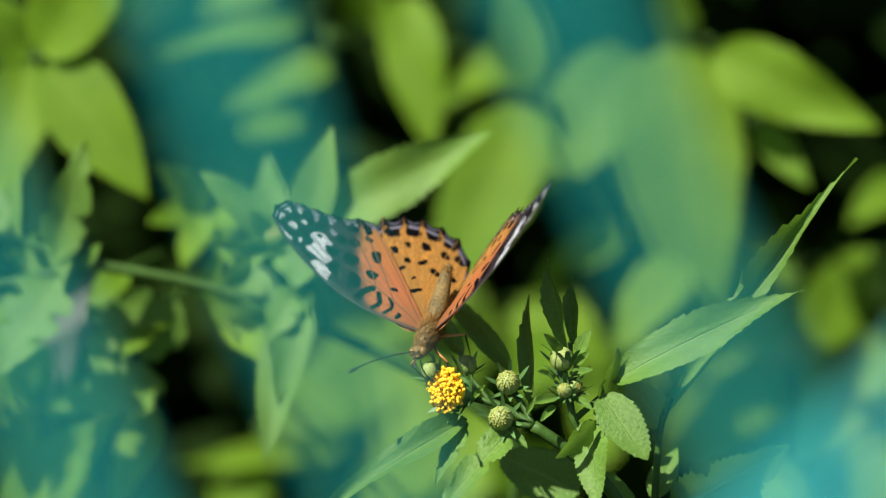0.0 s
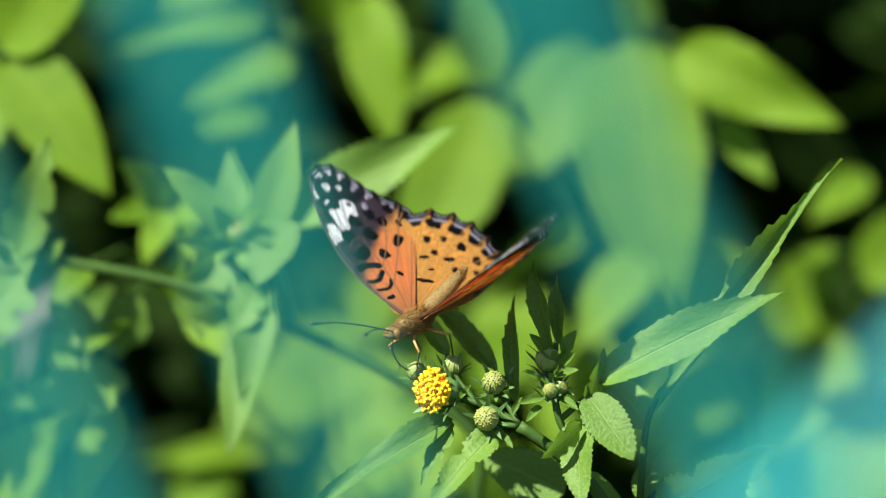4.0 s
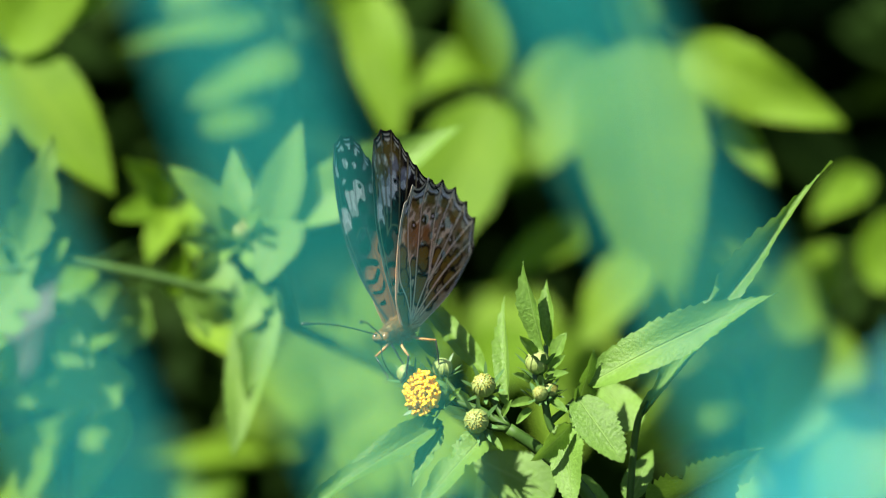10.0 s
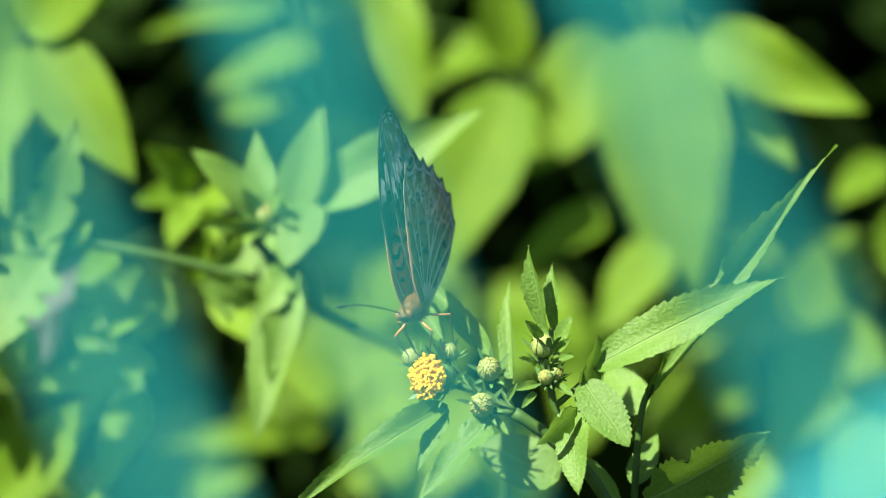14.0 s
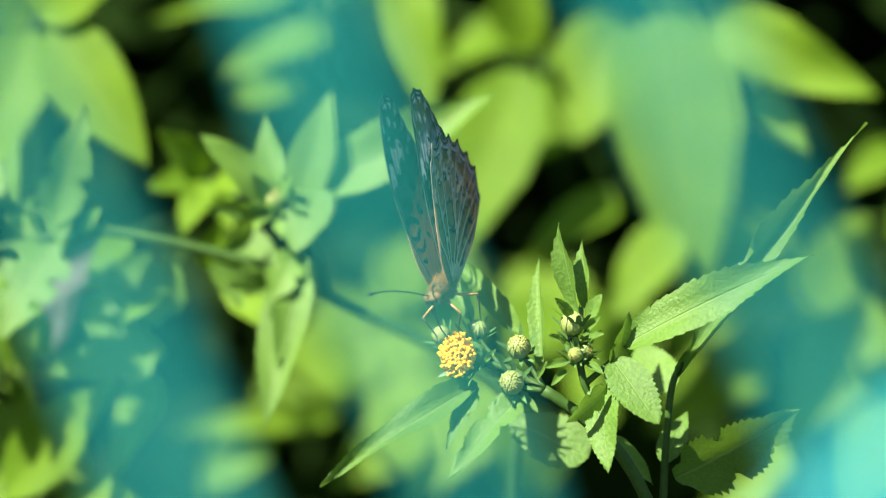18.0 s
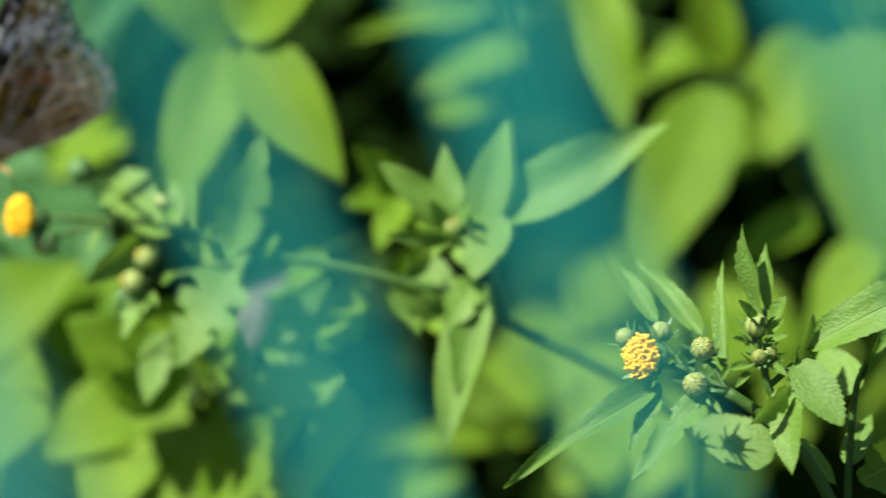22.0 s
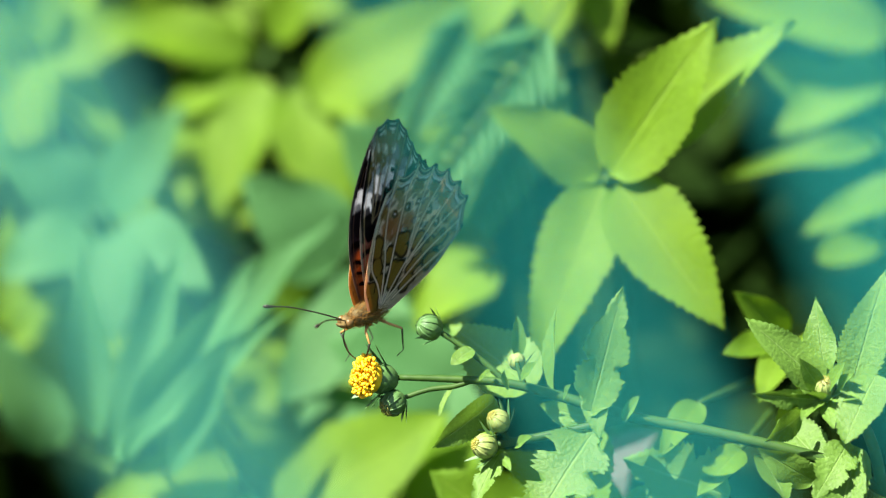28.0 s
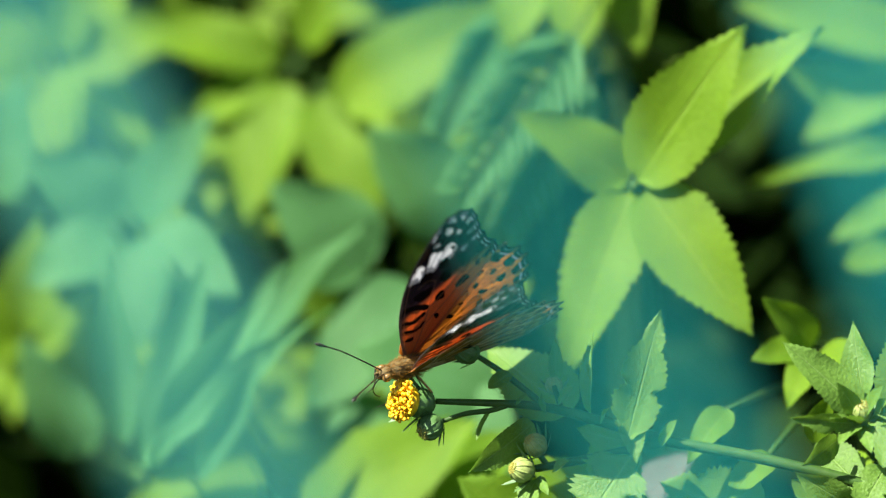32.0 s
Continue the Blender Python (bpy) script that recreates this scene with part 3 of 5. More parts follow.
    leaf(p, "lance", far(1160, 765, 100), far(985, 905, 92), 74, 20, WITHERED, label="withered grey leaf")
    leaf(p, "lance", far(1095, 800, 112), far(1050, 960, 104), 60, -20, WITHERED, label="withered grey leaf")
    for x0, y0, x1, y1, w in ((1450, 690, 1418, 640, 34), (1462, 690, 1486, 640, 32), (1470, 700, 1512, 700, 30), (1450, 705, 1415, 735, 34), (1462, 710, 1470, 752, 30), (1444, 696, 1402, 690, 26), (1478, 690, 1500, 660, 24)):
        leaf(p, "ovate", far(x0, y0, 36), far(x1, y1, 30), w, facing=(-0.28, -0.8, 0.5))
    for x0, y0, x1, y1, w in ((903, 690, 893, 655, 14), (870, 655, 850, 672, 12), (925, 672, 950, 640, 22), (890, 800, 905, 830, 18), (915, 790, 940, 770, 20), (1105, 745, 1130, 700, 26), (1000, 706, 1010, 680, 16)):
        leaf(p, "narrow", far(x0, y0, 38), far(x1, y1, 34), w, facing=(-0.28, -0.8, 0.5))
    return p


# ---- shrubs behind ----
def shrub(node, leaves, label, away=0.8, spread=12, skin=None):
    """A leafy shoot: a stem from the ground to its node, and leaves (kind, base, tip, depth, width, roll)."""
    x, y, d = node
    p = thing("shrub", rooted(x, y, away * d + 160), label, "shrub", "leafy shoots behind the flowers")
    d *= away
    foot = rooted(x, y, d + 160)
    top = spot(x, y, d + 4)
    stem(p, (*risen(foot, spot(x + 30, y + 300, d + 150)), spot(x + 10, y + 60, d + 60), top), 0.0025, 0.0011)
    for kind, x0, y0, x1, y1, dd, w, roll in leaves:
        dd *= away
        leaf(p, kind, (x0, y0, dd), (x1, y1, dd - spread), w, roll, skin or LEAF_BACK)
        if (x0 - x) ** 2 + (y0 - y) ** 2 > 900:
            stem(p, (top, spot((x + x0) / 2, (y + y0) / 2 - 8, (d + dd) / 2 + 40), spot(x0, y0, dd)), 0.0008, 0.0006, "leaf_stalk")
    return p


def build_shrubs():
    shrub((34, 70, 150), (
        ("ovate", 55, 75, 224, 310, 150, 150, 5), ("ovate", 40, 60, 207, -196, 150, 150, 10),
        ("ovate", 70, 40, 322, -210, 160, 130, -10), ("ovate", 25, 80, -88, 378, 152, 135, -5),
        ("ovate", 20, 60, -150, -60, 170, 120, 10)), "yellow-green shoot with large toothed leaves")
    shrub((540, 40, 230), (
        ("lance", 490, 15, 235, 48, 225, 62, 10), ("ovate", 545, 80, 365, 145, 220, 80, 5),
        ("broad", 490, 170, 395, 195, 215, 70, 0), ("ovate", 675, -40, 728, 235, 205, 112, 0),
        ("ovate", 880, 68, 738, 142, 235, 78, 10), ("lance", 620, 20, 590, -160, 230, 90, 0),
        ("ovate", 500, -120, 320, -20, 245, 110, 0), ("ovate", 500, -170, 215, -255, 240, 110, 5),
        ("ovate", 420, -60, 300, -140, 250, 100, 0)), "yellow-green shoot with drooping leaves", 0.9)
    shrub((-70, -400, 200), (
        ("ovate", -50, -390, -75, -150, 190, 150, 0), ("ovate", -10, -400, 35, -165, 195, 130, 5),
        ("ovate", -110, -380, -190, -170, 195, 140, -5)), "shoot with hanging pale green leaves", 1.0)
    shrub((940, 150, 190), (
        ("ovate", 905, 155, 720, 520, 185, 172, 0), ("ovate", 1085, 66, 920, 300, 205, 175, -10),
        ("ovate", 1060, 375, 912, 458, 200, 84, 0), ("ovate", 1170, 430, 1050, 575, 190, 110, 10),
        ("lance", 900, 120, 860, -100, 210, 100, 0)), "shoot with broad yellow-green leaves", 0.95)
    shrub((1180, 20, 130), (
        ("ovate", 1145, 50, 1208, 545, 125, 225, 5), ("lance", 1165, 60, 1120, -120, 150, 80, 0)), "shoot with large pale green leaves", 1.5)
    shrub((1220, 40, 160), (
        ("ovate", 1225, 62, 1515, 195, 150, 128, 20), ("ovate", 1305, 190, 1395, 290, 160, 62, 0)), "shoot with a large yellow-green leaf", 1.0)
    shrub((1600, 420, 190), (
        ("ovate", 1560, 285, 1465, 355, 185, 70, 0), ("broad", 1400, 570, 1495, 415, 170, 120, 10),
        ("ovate", 1560, 470, 1690, 330, 180, 120, 0),
        ("ovate", 1360, 440, 1150, 640, 200, 170, 0), ("ovate", 1330, 640, 1120, 770, 205, 150, 10),
        ("ovate", 1520, 560, 1370, 790, 190, 180, -10), ("ovate", 1600, 700, 1470, 930, 185, 180, 0),
        ("ovate", 1350, 800, 1220, 960, 200, 150, 0)), "low shoot with rounded green leaves", 1.15)
    shrub((400, 370, 130), (
        ("ovate", 335, 335, 262, 262, 150, 66, 0), ("ovate", 330, 340, 238, 352, 150, 64, 0),
        ("ovate", 335, 350, 290, 430, 145, 60, 0), ("lance", 350, 345, 425, 365, 150, 56, 0), ("ovate", 350, 355, 380, 425, 150, 54, -10), ("lance", 260, 520, 188, 592, 110, 62, 0),
        ("ovate", 190, 445, 125, 520, 115, 58, 0), ("lance", 335, 500, 360, 420, 120, 50, 10),
        ("ovate", 380, 520, 440, 600, 125, 70, 0)), "small shoot with rounded yellow-green leaves")
    shrub((640, 560, 220), (
        ("ovate", 650, 555, 495, 770, 220, 180, 0), ("ovate", 745, 615, 635, 830, 215, 165, 5),
        ("ovate", 725, 775, 560, 875, 200, 120, 0), ("lance", 565, 768, 270, 782, 190, 66, 0),
        ("ovate", 430, 790, 330, 890, 190, 110, 0), ("ovate", 860, 640, 960, 560, 215, 120, 0),
        ("broad", 950, 880, 840, 760, 200, 150, 0), ("ovate", 690, 440, 800, 690, 225, 190, 0),
        ("ovate", 880, 500, 1040, 690, 225, 170, 10), ("ovate", 600, 640, 420, 720, 215, 150, 0), ("ovate", 830, 700, 700, 900, 205, 170, 0),
        ("ovate", 1080, 560, 1000, 800, 215, 160, 0)), "low shoot with pale yellow-green leaves", 1.15)
    shrub((-40, 700, 130), (
        ("lance", -20, 900, 172, 690, 120, 120, 0), ("ovate", 240, 695, 168, 862, 125, 78, 0),
        ("ovate", 0, 480, 12, 680, 115, 96, 10), ("lance", 60, 640, -150, 520, 135, 110, 0),
        ("ovate", -60, 700, -250, 560, 140, 170, 0), ("ovate", 90, 900, 250, 980, 120, 120, 0)), "shoot with narrow pale green leaves")
    shrub((-541, -135, 210), (
        ("lance", -570, -150, -900, -230, 205, 110, 0), ("lance", -580, -120, -730, -40, 205, 90, 0),
        ("ovate", -560, -110, -640, 120, 200, 130, 0), ("ovate", -500, -90, -410, 150, 195, 130, 0),
        ("ovate", -470, -70, -180, -255, 190, 150, 5), ("lance", -530, -170, -480, -320, 210, 90, 0),
        ("lance", -600, -100, -830, 70, 215, 110, 0), ("ovate", -440, -60, -410, 100, 205, 120, 0)), "shoot with radiating yellow-green leaves", 1.15)
    shrub((-560, 640, 150), (
        ("ovate", -520, 640, -250, 455, 145, 190, 0), ("ovate", -420, 620, -300, 720, 140, 140, 0),
        ("ovate", -160, 205, -300, 300, 165, 120, 10), ("lance", -150, 250, -320, 180, 175, 90, 0),
        ("ovate", -600, 560, -840, 620, 150, 140, 0), ("ovate", -540, 620, -690, 870, 170, 200, 0),
        ("ovate", -480, 650, -420, 910, 165, 190, 10), ("ovate", -330, 650, -235, 880, 170, 190, -10), ("ovate", -250, 610, -60, 770, 175, 170, 0),
        ("ovate", -700, 600, -890, 770, 170, 180, 0), ("ovate", -150, 700, -110, 940, 175, 160, 0), ("ovate", -300, 610, -170, 480, 150, 140, 0)), "low shoot with broad yellow-green leaves", 1.1)
    shrub((-110, 720, 135), (
        ("ovate", -130, 700, -310, 800, 130, 150, 0), ("ovate", -90, 690, 40, 830, 128, 150, 5), ("ovate", -140, 760, -230, 930, 125, 150, 0),
        ("lance", 0, 650, -190, 600, 140, 90, 0), ("ovate", 20, 770, 130, 910, 130, 130, 0), ("ovate", -60, 770, -40, 940, 126, 140, 0),
        ("ovate", -330, 700, -420, 830, 138, 140, 10)), "low shoot with sunlit yellow-green leaves", 1.0)
    shrub((-330, 340, 175), (
        ("ovate", -200, 425, -430, 330, 165, 200, 5), ("ovate", -320, 250, -530, 430, 175, 190, 0),
        ("ovate", -300, 430, -170, 570, 165, 180, 0), ("ovate", -420, 210, -570, 60, 185, 180, 10),
        ("ovate", -250, 130, -410, -30, 195, 170, 0), ("ovate", -360, 440, -470, 600, 170, 190, -10)), "shoot with broad blue-green leaves behind the flower", 1.05, skin=LEAF_BLUE)
    shrub((-800, 560, 100), (
        ("lance", -800, 540, -560, 200, 95, 70, 10), ("lance", -780, 540, -500, 260, 90, 60, -10),
        ("lance", -790, 520, -690, 150, 100, 76, 0), ("lance", -700, 560, -590, 330, 85, 56, 10),
        ("lance", -830, 500, -860, 180, 105, 80, 0), ("lance", -650, 380, -440, 110, 110, 90, -30),
        ("ovate", -900, 520, -1010, 330, 120, 120, 0)), "tuft of long narrow blue-green leaves", 1.7, skin=LEAF_BLUE)
    shrub((-820, 130, 180), (
        ("ovate", -820, 120, -700, -60, 175, 120, 0), ("ovate", -840, 110, -990, 10, 180, 130, 0),
        ("ovate", -800, 150, -650, 240, 170, 130, 0), ("ovate", -850, 150, -1000, 220, 175, 130, 0),
        ("ovate", -820, 160, -800, 330, 165, 120, 0), ("ovate", -1060, 80, -1020, -120, 190, 140, 0)), "shoot with pale blue-green leaves", 1.2, skin=LEAF_BLUE)


def build_thicket():
    """More shoots farther back, their leaves spread round each node."""
    luck = random.Random(21)
    for x, y, d in ((-960, -150, 250), (-720, 60, 270), (-1000, 330, 240), (-700, 420, 260), (-420, 330, 270), (-300, 60, 290), (-450, 560, 250), (-620, -260, 300), (-60, -180, 300)):
        leaves = []
        for k in range(8):
            a = 0.785 * k + luck.uniform(-0.3, 0.3)
            size = luck.uniform(130, 230)
            x0, y0 = x + 18 * math.cos(a), y + 18 * math.sin(a)
            leaves.append((luck.choice(("ovate", "lance", "ovate")), x0, y0, x0 + size * math.cos(a), y0 + size * math.sin(a) * 0.9, d + luck.uniform(-15, 15), size * luck.uniform(0.4, 0.6), luck.uniform(-20, 20)))
        shrub((x, y, d), leaves, "leafy green shoot deep in the thicket", 1.0)


def build_frond():
    """Feathery compound leaf on a thin stalk."""
    p = thing("fern", rooted(-60, 0, 160), "feathery green compound frond among the shrubs", "fern")
    for k, (x0, y0, x1, y1) in enumerate(((-60, -200, -270, 90), (-40, -120, -190, 150), (-180, -230, -300, -20))):
        d = 175 + 10 * k
        stem(p, (*risen(rooted(-60 + 20 * k, 0, 190), spot(x0 + 60, y0 + 60, d + 90)), spot(x0 + 40, y0 - 60, d + 20), spot(x0, y0, d), spot(x1, y1, d - 10)), 0.0012, 0.0004, "stalk")
        for i in range(11):
            t = 0.06 + 0.92 * i / 11
            x, y = x0 + (x1 - x0) * t, y0 + (y1 - y0) * t
            size = 135 * (1 - 0.6 * t)
            for q in (-1, 1):
                ax, ay = (x1 - x0) / 360, (y1 - y0) / 360
                leaf(p, "lance", (x, y, d - 8 * t), (x + size * (0.75 * ax - 0.65 * q * ay), y + size * (0.75 * ay + 0.65 * q * ax), d - 10), 27, 15 * q, LEAF_BLUE, "leaflet")


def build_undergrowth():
    """Dense leaves behind, dark-coloured for shade, and unseen shading leaves above, one mass."""
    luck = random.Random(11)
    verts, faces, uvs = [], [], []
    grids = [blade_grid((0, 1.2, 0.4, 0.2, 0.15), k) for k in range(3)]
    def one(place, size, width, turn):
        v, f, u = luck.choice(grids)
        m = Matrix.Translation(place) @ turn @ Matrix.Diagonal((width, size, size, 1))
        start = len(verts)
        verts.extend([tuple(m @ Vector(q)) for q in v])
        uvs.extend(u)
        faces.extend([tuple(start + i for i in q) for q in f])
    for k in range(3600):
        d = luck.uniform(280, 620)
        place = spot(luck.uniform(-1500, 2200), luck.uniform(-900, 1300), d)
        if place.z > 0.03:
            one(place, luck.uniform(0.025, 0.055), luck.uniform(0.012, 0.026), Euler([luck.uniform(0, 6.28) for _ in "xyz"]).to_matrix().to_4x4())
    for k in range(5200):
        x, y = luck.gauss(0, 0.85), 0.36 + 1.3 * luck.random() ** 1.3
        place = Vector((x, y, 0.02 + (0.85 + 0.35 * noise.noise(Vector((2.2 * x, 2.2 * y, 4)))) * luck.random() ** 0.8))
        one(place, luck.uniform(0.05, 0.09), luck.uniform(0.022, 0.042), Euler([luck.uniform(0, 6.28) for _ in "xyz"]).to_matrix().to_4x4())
    # Unseen leaves overhead, added to keep sun off the depth behind the shoots.
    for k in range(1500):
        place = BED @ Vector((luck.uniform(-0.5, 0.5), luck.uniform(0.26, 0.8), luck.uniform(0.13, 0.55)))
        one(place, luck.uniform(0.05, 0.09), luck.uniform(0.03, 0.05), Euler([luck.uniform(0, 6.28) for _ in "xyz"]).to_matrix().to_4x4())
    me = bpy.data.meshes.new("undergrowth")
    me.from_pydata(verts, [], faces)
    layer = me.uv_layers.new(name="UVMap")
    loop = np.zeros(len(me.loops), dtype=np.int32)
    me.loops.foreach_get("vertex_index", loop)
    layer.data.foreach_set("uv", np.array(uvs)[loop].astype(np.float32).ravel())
    me.materials.append(LEAF_SHADE_DARK)
    tagged(new("undergrowth", me), "dense green undergrowth behind the shoots, colour darkened for shade, unseen shading leaves above", "undergrowth", kind="stuff")


def build_grass():
    """Low grass over the ground round the shrubs."""
    luck = random.Random(31)
    verts, faces = [], []
    for k in range(40000):
        x, y = luck.gauss(0, 2.0), luck.gauss(0.2, 2.0)
        h = luck.uniform(0.05, 0.26)
        a, lean = luck.uniform(0, 6.28), luck.uniform(0.1, 0.7)
        w = luck.uniform(0.002, 0.005)
        side, out = Vector((math.cos(a), math.sin(a), 0)), Vector((-math.sin(a), math.cos(a), 0))
        foot = Vector((x, y, -0.02))
        n = len(verts)
        for t in (0, 0.45, 0.8, 1.0):
            mid = foot + Vector((0, 0, h * t)) + out * (lean * h * t * t)
            half = side * w * (1 - t) ** 0.7
            verts += [tuple(mid - half), tuple(mid + half)]
        faces += [(n, n + 1, n + 3, n + 2), (n + 2, n + 3, n + 5, n + 4), (n + 4, n + 5, n + 7, n + 6)]
    me = bpy.data.meshes.new("grass")
    me.from_pydata(verts, [], faces)
    me.uv_layers.new(name="UVMap")
    me.materials.append(GRASS)
    tagged(new("grass", me), "low green grass over dark soil", "grass", kind="stuff")


FRONT = build_front_plant()
SECOND = build_second_plant()
build_shrubs()
build_thicket()
build_frond()
build_undergrowth()
build_grass()


# ---- the butterfly ----
FORE = ((0, 1.5), (6, 3.4), (12, 4.6), (19, 4.6), (25.5, 3.3), (31, 1.4), (35.2, -0.3), (37.8, -2.2), (38.7, -4.6), (38.4, -7.2),
        (36.8, -9.2), (33.6, -10.6), (30.2, -12.2), (27, -14.2), (24.5, -16.8), (22.5, -18.5), (19, -17.5), (10, -9), (0, -1.2))
HIND = ((-0.4, 3.2), (3.5, 6.2), (11.5, 7.4), (19, 7.4), (24.5, 6.0), (27.2, 3.2), (29.4, -1.7), (30.0, -6.2), (29.4, -10.6), (27.3, -14.4), (24.3, -17.6),
        (20.5, -18.2), (16.5, -17.2), (12.5, -15.0), (8, -11.6), (4, -7.4), (0.5, -3.5))
# where the veins meet the margin, as angles from the wing's base
ENDS_FORE = (-0.72, -0.57, -0.41, -0.33, -0.267, -0.205, -0.12, -0.052, 0.02)
ENDS_HIND = (-0.90, -0.75, -0.606, -0.487, -0.350, -0.219, -0.070, 0.124, 0.26)


def wing_edge(outline, hub):
    """Angle and reach of the wing's margin from its hub."""
    pts = np.array(outline, float) - hub
    dense = np.concatenate([np.linspace(a, b, 40, endpoint=False) for a, b in zip(pts, pts[1:])] + [pts[-1:]])
    for _ in range(3):
        dense[12:-12] = sum(np.roll(dense, k, 0)[12:-12] for k in range(-12, 13)) / 25
    angle = np.arctan2(dense[:, 1], dense[:, 0])
    reach = np.hypot(dense[:, 0], dense[:, 1])
    order = np.argsort(angle)
    return angle[order], reach[order]


def off_vein(angle, ends):
    """0 at the end of a vein, 1 midway between two."""
    k = np.interp(angle, ends, np.arange(len(ends)))
    return 1 - 2 * np.abs(k - np.floor(k) - 0.5)


def inside(x, y, cx, cy, a, b, turn=0, power=2.6):
    """Share of the way from a spot's middle to its uneven rim: below 1 within."""
    c, s = math.cos(radians(turn)), math.sin(radians(turn))
    u, v = (x - cx) * c + (y - cy) * s, (y - cy) * c - (x - cx) * s
    r = (np.abs(u / a) ** power + np.abs(v / b) ** power) ** (1 / power)
    turn_round = np.arctan2(v, u)
    return r + 0.08 * np.sin(3 * turn_round + 5 * cx) + 0.06 * np.sin(5 * turn_round + 3 * cy)


def spots_mask(x, y, spots, power=2.6, soft=7.0):
    m = np.zeros_like(x)
    for spot_row in spots:
        m = np.maximum(m, np.clip((1.0 - inside(x, y, *spot_row, power=power)) * soft + 0.5, 0, 1))
    return m


def line_mask(x, y, points, thick, soft=0.12):
    """A drawn line through the points."""
    near_by = np.full_like(x, 99.0)
    for (x0, y0), (x1, y1) in zip(points, points[1:]):
        dx, dy = x1 - x0, y1 - y0
        t = np.clip(((x - x0) * dx + (y - y0) * dy) / (dx * dx + dy * dy), 0, 1)
        near_by = np.minimum(near_by, np.hypot(x - x0 - t * dx, y - y0 - t * dy))
    return np.clip((thick - near_by) / soft + 0.5, 0, 1)


def lines_mask(x, y, lines, thick):
    return np.maximum.reduce([line_mask(x, y, [q[:2] for q in glide([(*p, 0) for p in pts], 4)], thick) for pts in lines])


def lay(colour, mask, tone):
    return colour * (1 - mask[:, None]) + np.array(tone)[None, :] * mask[:, None]


def smooth(v, lo, hi):
    t = np.clip((v - lo) / (hi - lo), 0, 1)
    return t * t * (3 - 2 * t)


def ripple(x, y, scale, seed):
    return np.sin(x * scale + seed) * np.cos(y * scale * 1.3 + 2 * seed) + 0.5 * np.sin(2.3 * scale * (x + y) + seed)


BLACK, WHITE = (0.004, 0.0035, 0.005), (0.62, 0.63, 0.66)
ORANGE, TAN = (0.50, 0.185, 0.062), (0.50, 0.255, 0.062)
OLIVE, PALE, ROSE = (0.24, 0.155, 0.022), (0.80, 0.74, 0.56), (0.52, 0.17, 0.10)
SLATE, LILAC, INK = (0.020, 0.020, 0.036), (0.38, 0.37, 0.46), (0.012, 0.010, 0.007)
COSTA = tuple(zip(*FORE[:9]))
FRONT_EDGE = tuple(zip(*HIND[:6]))
FORE_CELL = (((0.8, 0.2), (5.2, -1.4), (12.4, -2.5), (19.7, -3.0)), ((0.5, 1.0), (10, 3.0), (20, 3.2), (30, 0.6)), ((19.7, -3.0), (20.4, -1.0), (19.0, 1.0)))
FORE_RAYS = (((18.5, -2.9), (26, -6.2), (34.5, -9.9)), ((17, -2.8), (24, -7.6), (31.5, -11.4)), ((12.4, -2.6), (18.5, -8.4), (28.5, -13)), ((8, -2.0), (15, -8.8), (24.5, -16.6)),
             ((1, -0.8), (9.7, -8.2), (20.5, -17)), ((19, 1.0), (28, -0.4), (37.5, -2.2)), ((19, 0.8), (28, -2), (38.6, -5)), ((20, -0.6), (28, -4), (37.5, -8.2)))
HIND_VEINS = (((1.5, 0), (5.1, 2.3), (8.3, 5.4), (14, 6.6)), ((2.2, 0.2), (9.6, 1.8), (14.8, 3.6), (21.8, 4.5), (27.0, 3.8)), ((1.4, -0.3), (6.9, -0.2), (15.3, 0.2), (24.0, -0.1), (29.9, -1.9)),
              ((10.6, -4.3), (17.0, -4.3), (23.1, -4.8), (29.6, -6.5)), ((10.6, -4.3), (16.3, -5.2), (22.1, -7.1), (29.0, -10.6)), ((10.1, -4.5), (16.5, -8.1), (26.6, -14.0)),
              ((10.1, -4.5), (17.7, -10.8), (24.0, -16.9)), ((2.6, -1.6), (12.0, -8.8), (19.5, -16.4)), ((2.6, -3.0), (8, -8.2), (13.6, -14.2)), ((1.5, -0.8), (6, -2.4), (10.6, -4.4)))


def streaks(c, angle, reach, strength):
    """Fine folds and worn scales running out from the wing's base."""
    s = np.sin(angle * 61 + 0.2 * reach) * 0.5 + np.sin(angle * 143 + 1.3) * 0.3 + np.sin(angle * 29 + 0.35 * reach) * 0.4
    return c * (1 + strength * s)[:, None]


def costal(x, y, width):
    return smooth(np.interp(x, COSTA[0], COSTA[1]) - y, width, width - 0.4)


def fore_margin(c, x, rim, gap, tone):
    """Dark rim with two rows of pale dashes between the veins."""
    at = smooth(x, 17, 21)
    c = lay(c, smooth(rim, 2.4, 1.9) * at, BLACK)
    c = lay(c, np.clip(1.3 - np.abs(rim - 1.7) / 0.34, 0, 1) * smooth(gap, 0.35, 0.6) * at * 0.85, tone)
    c = lay(c, np.clip(1.2 - np.abs(rim - 0.75) / 0.24, 0, 1) * smooth(gap, 0.3, 0.55) * at * 0.75, tone)
    return c


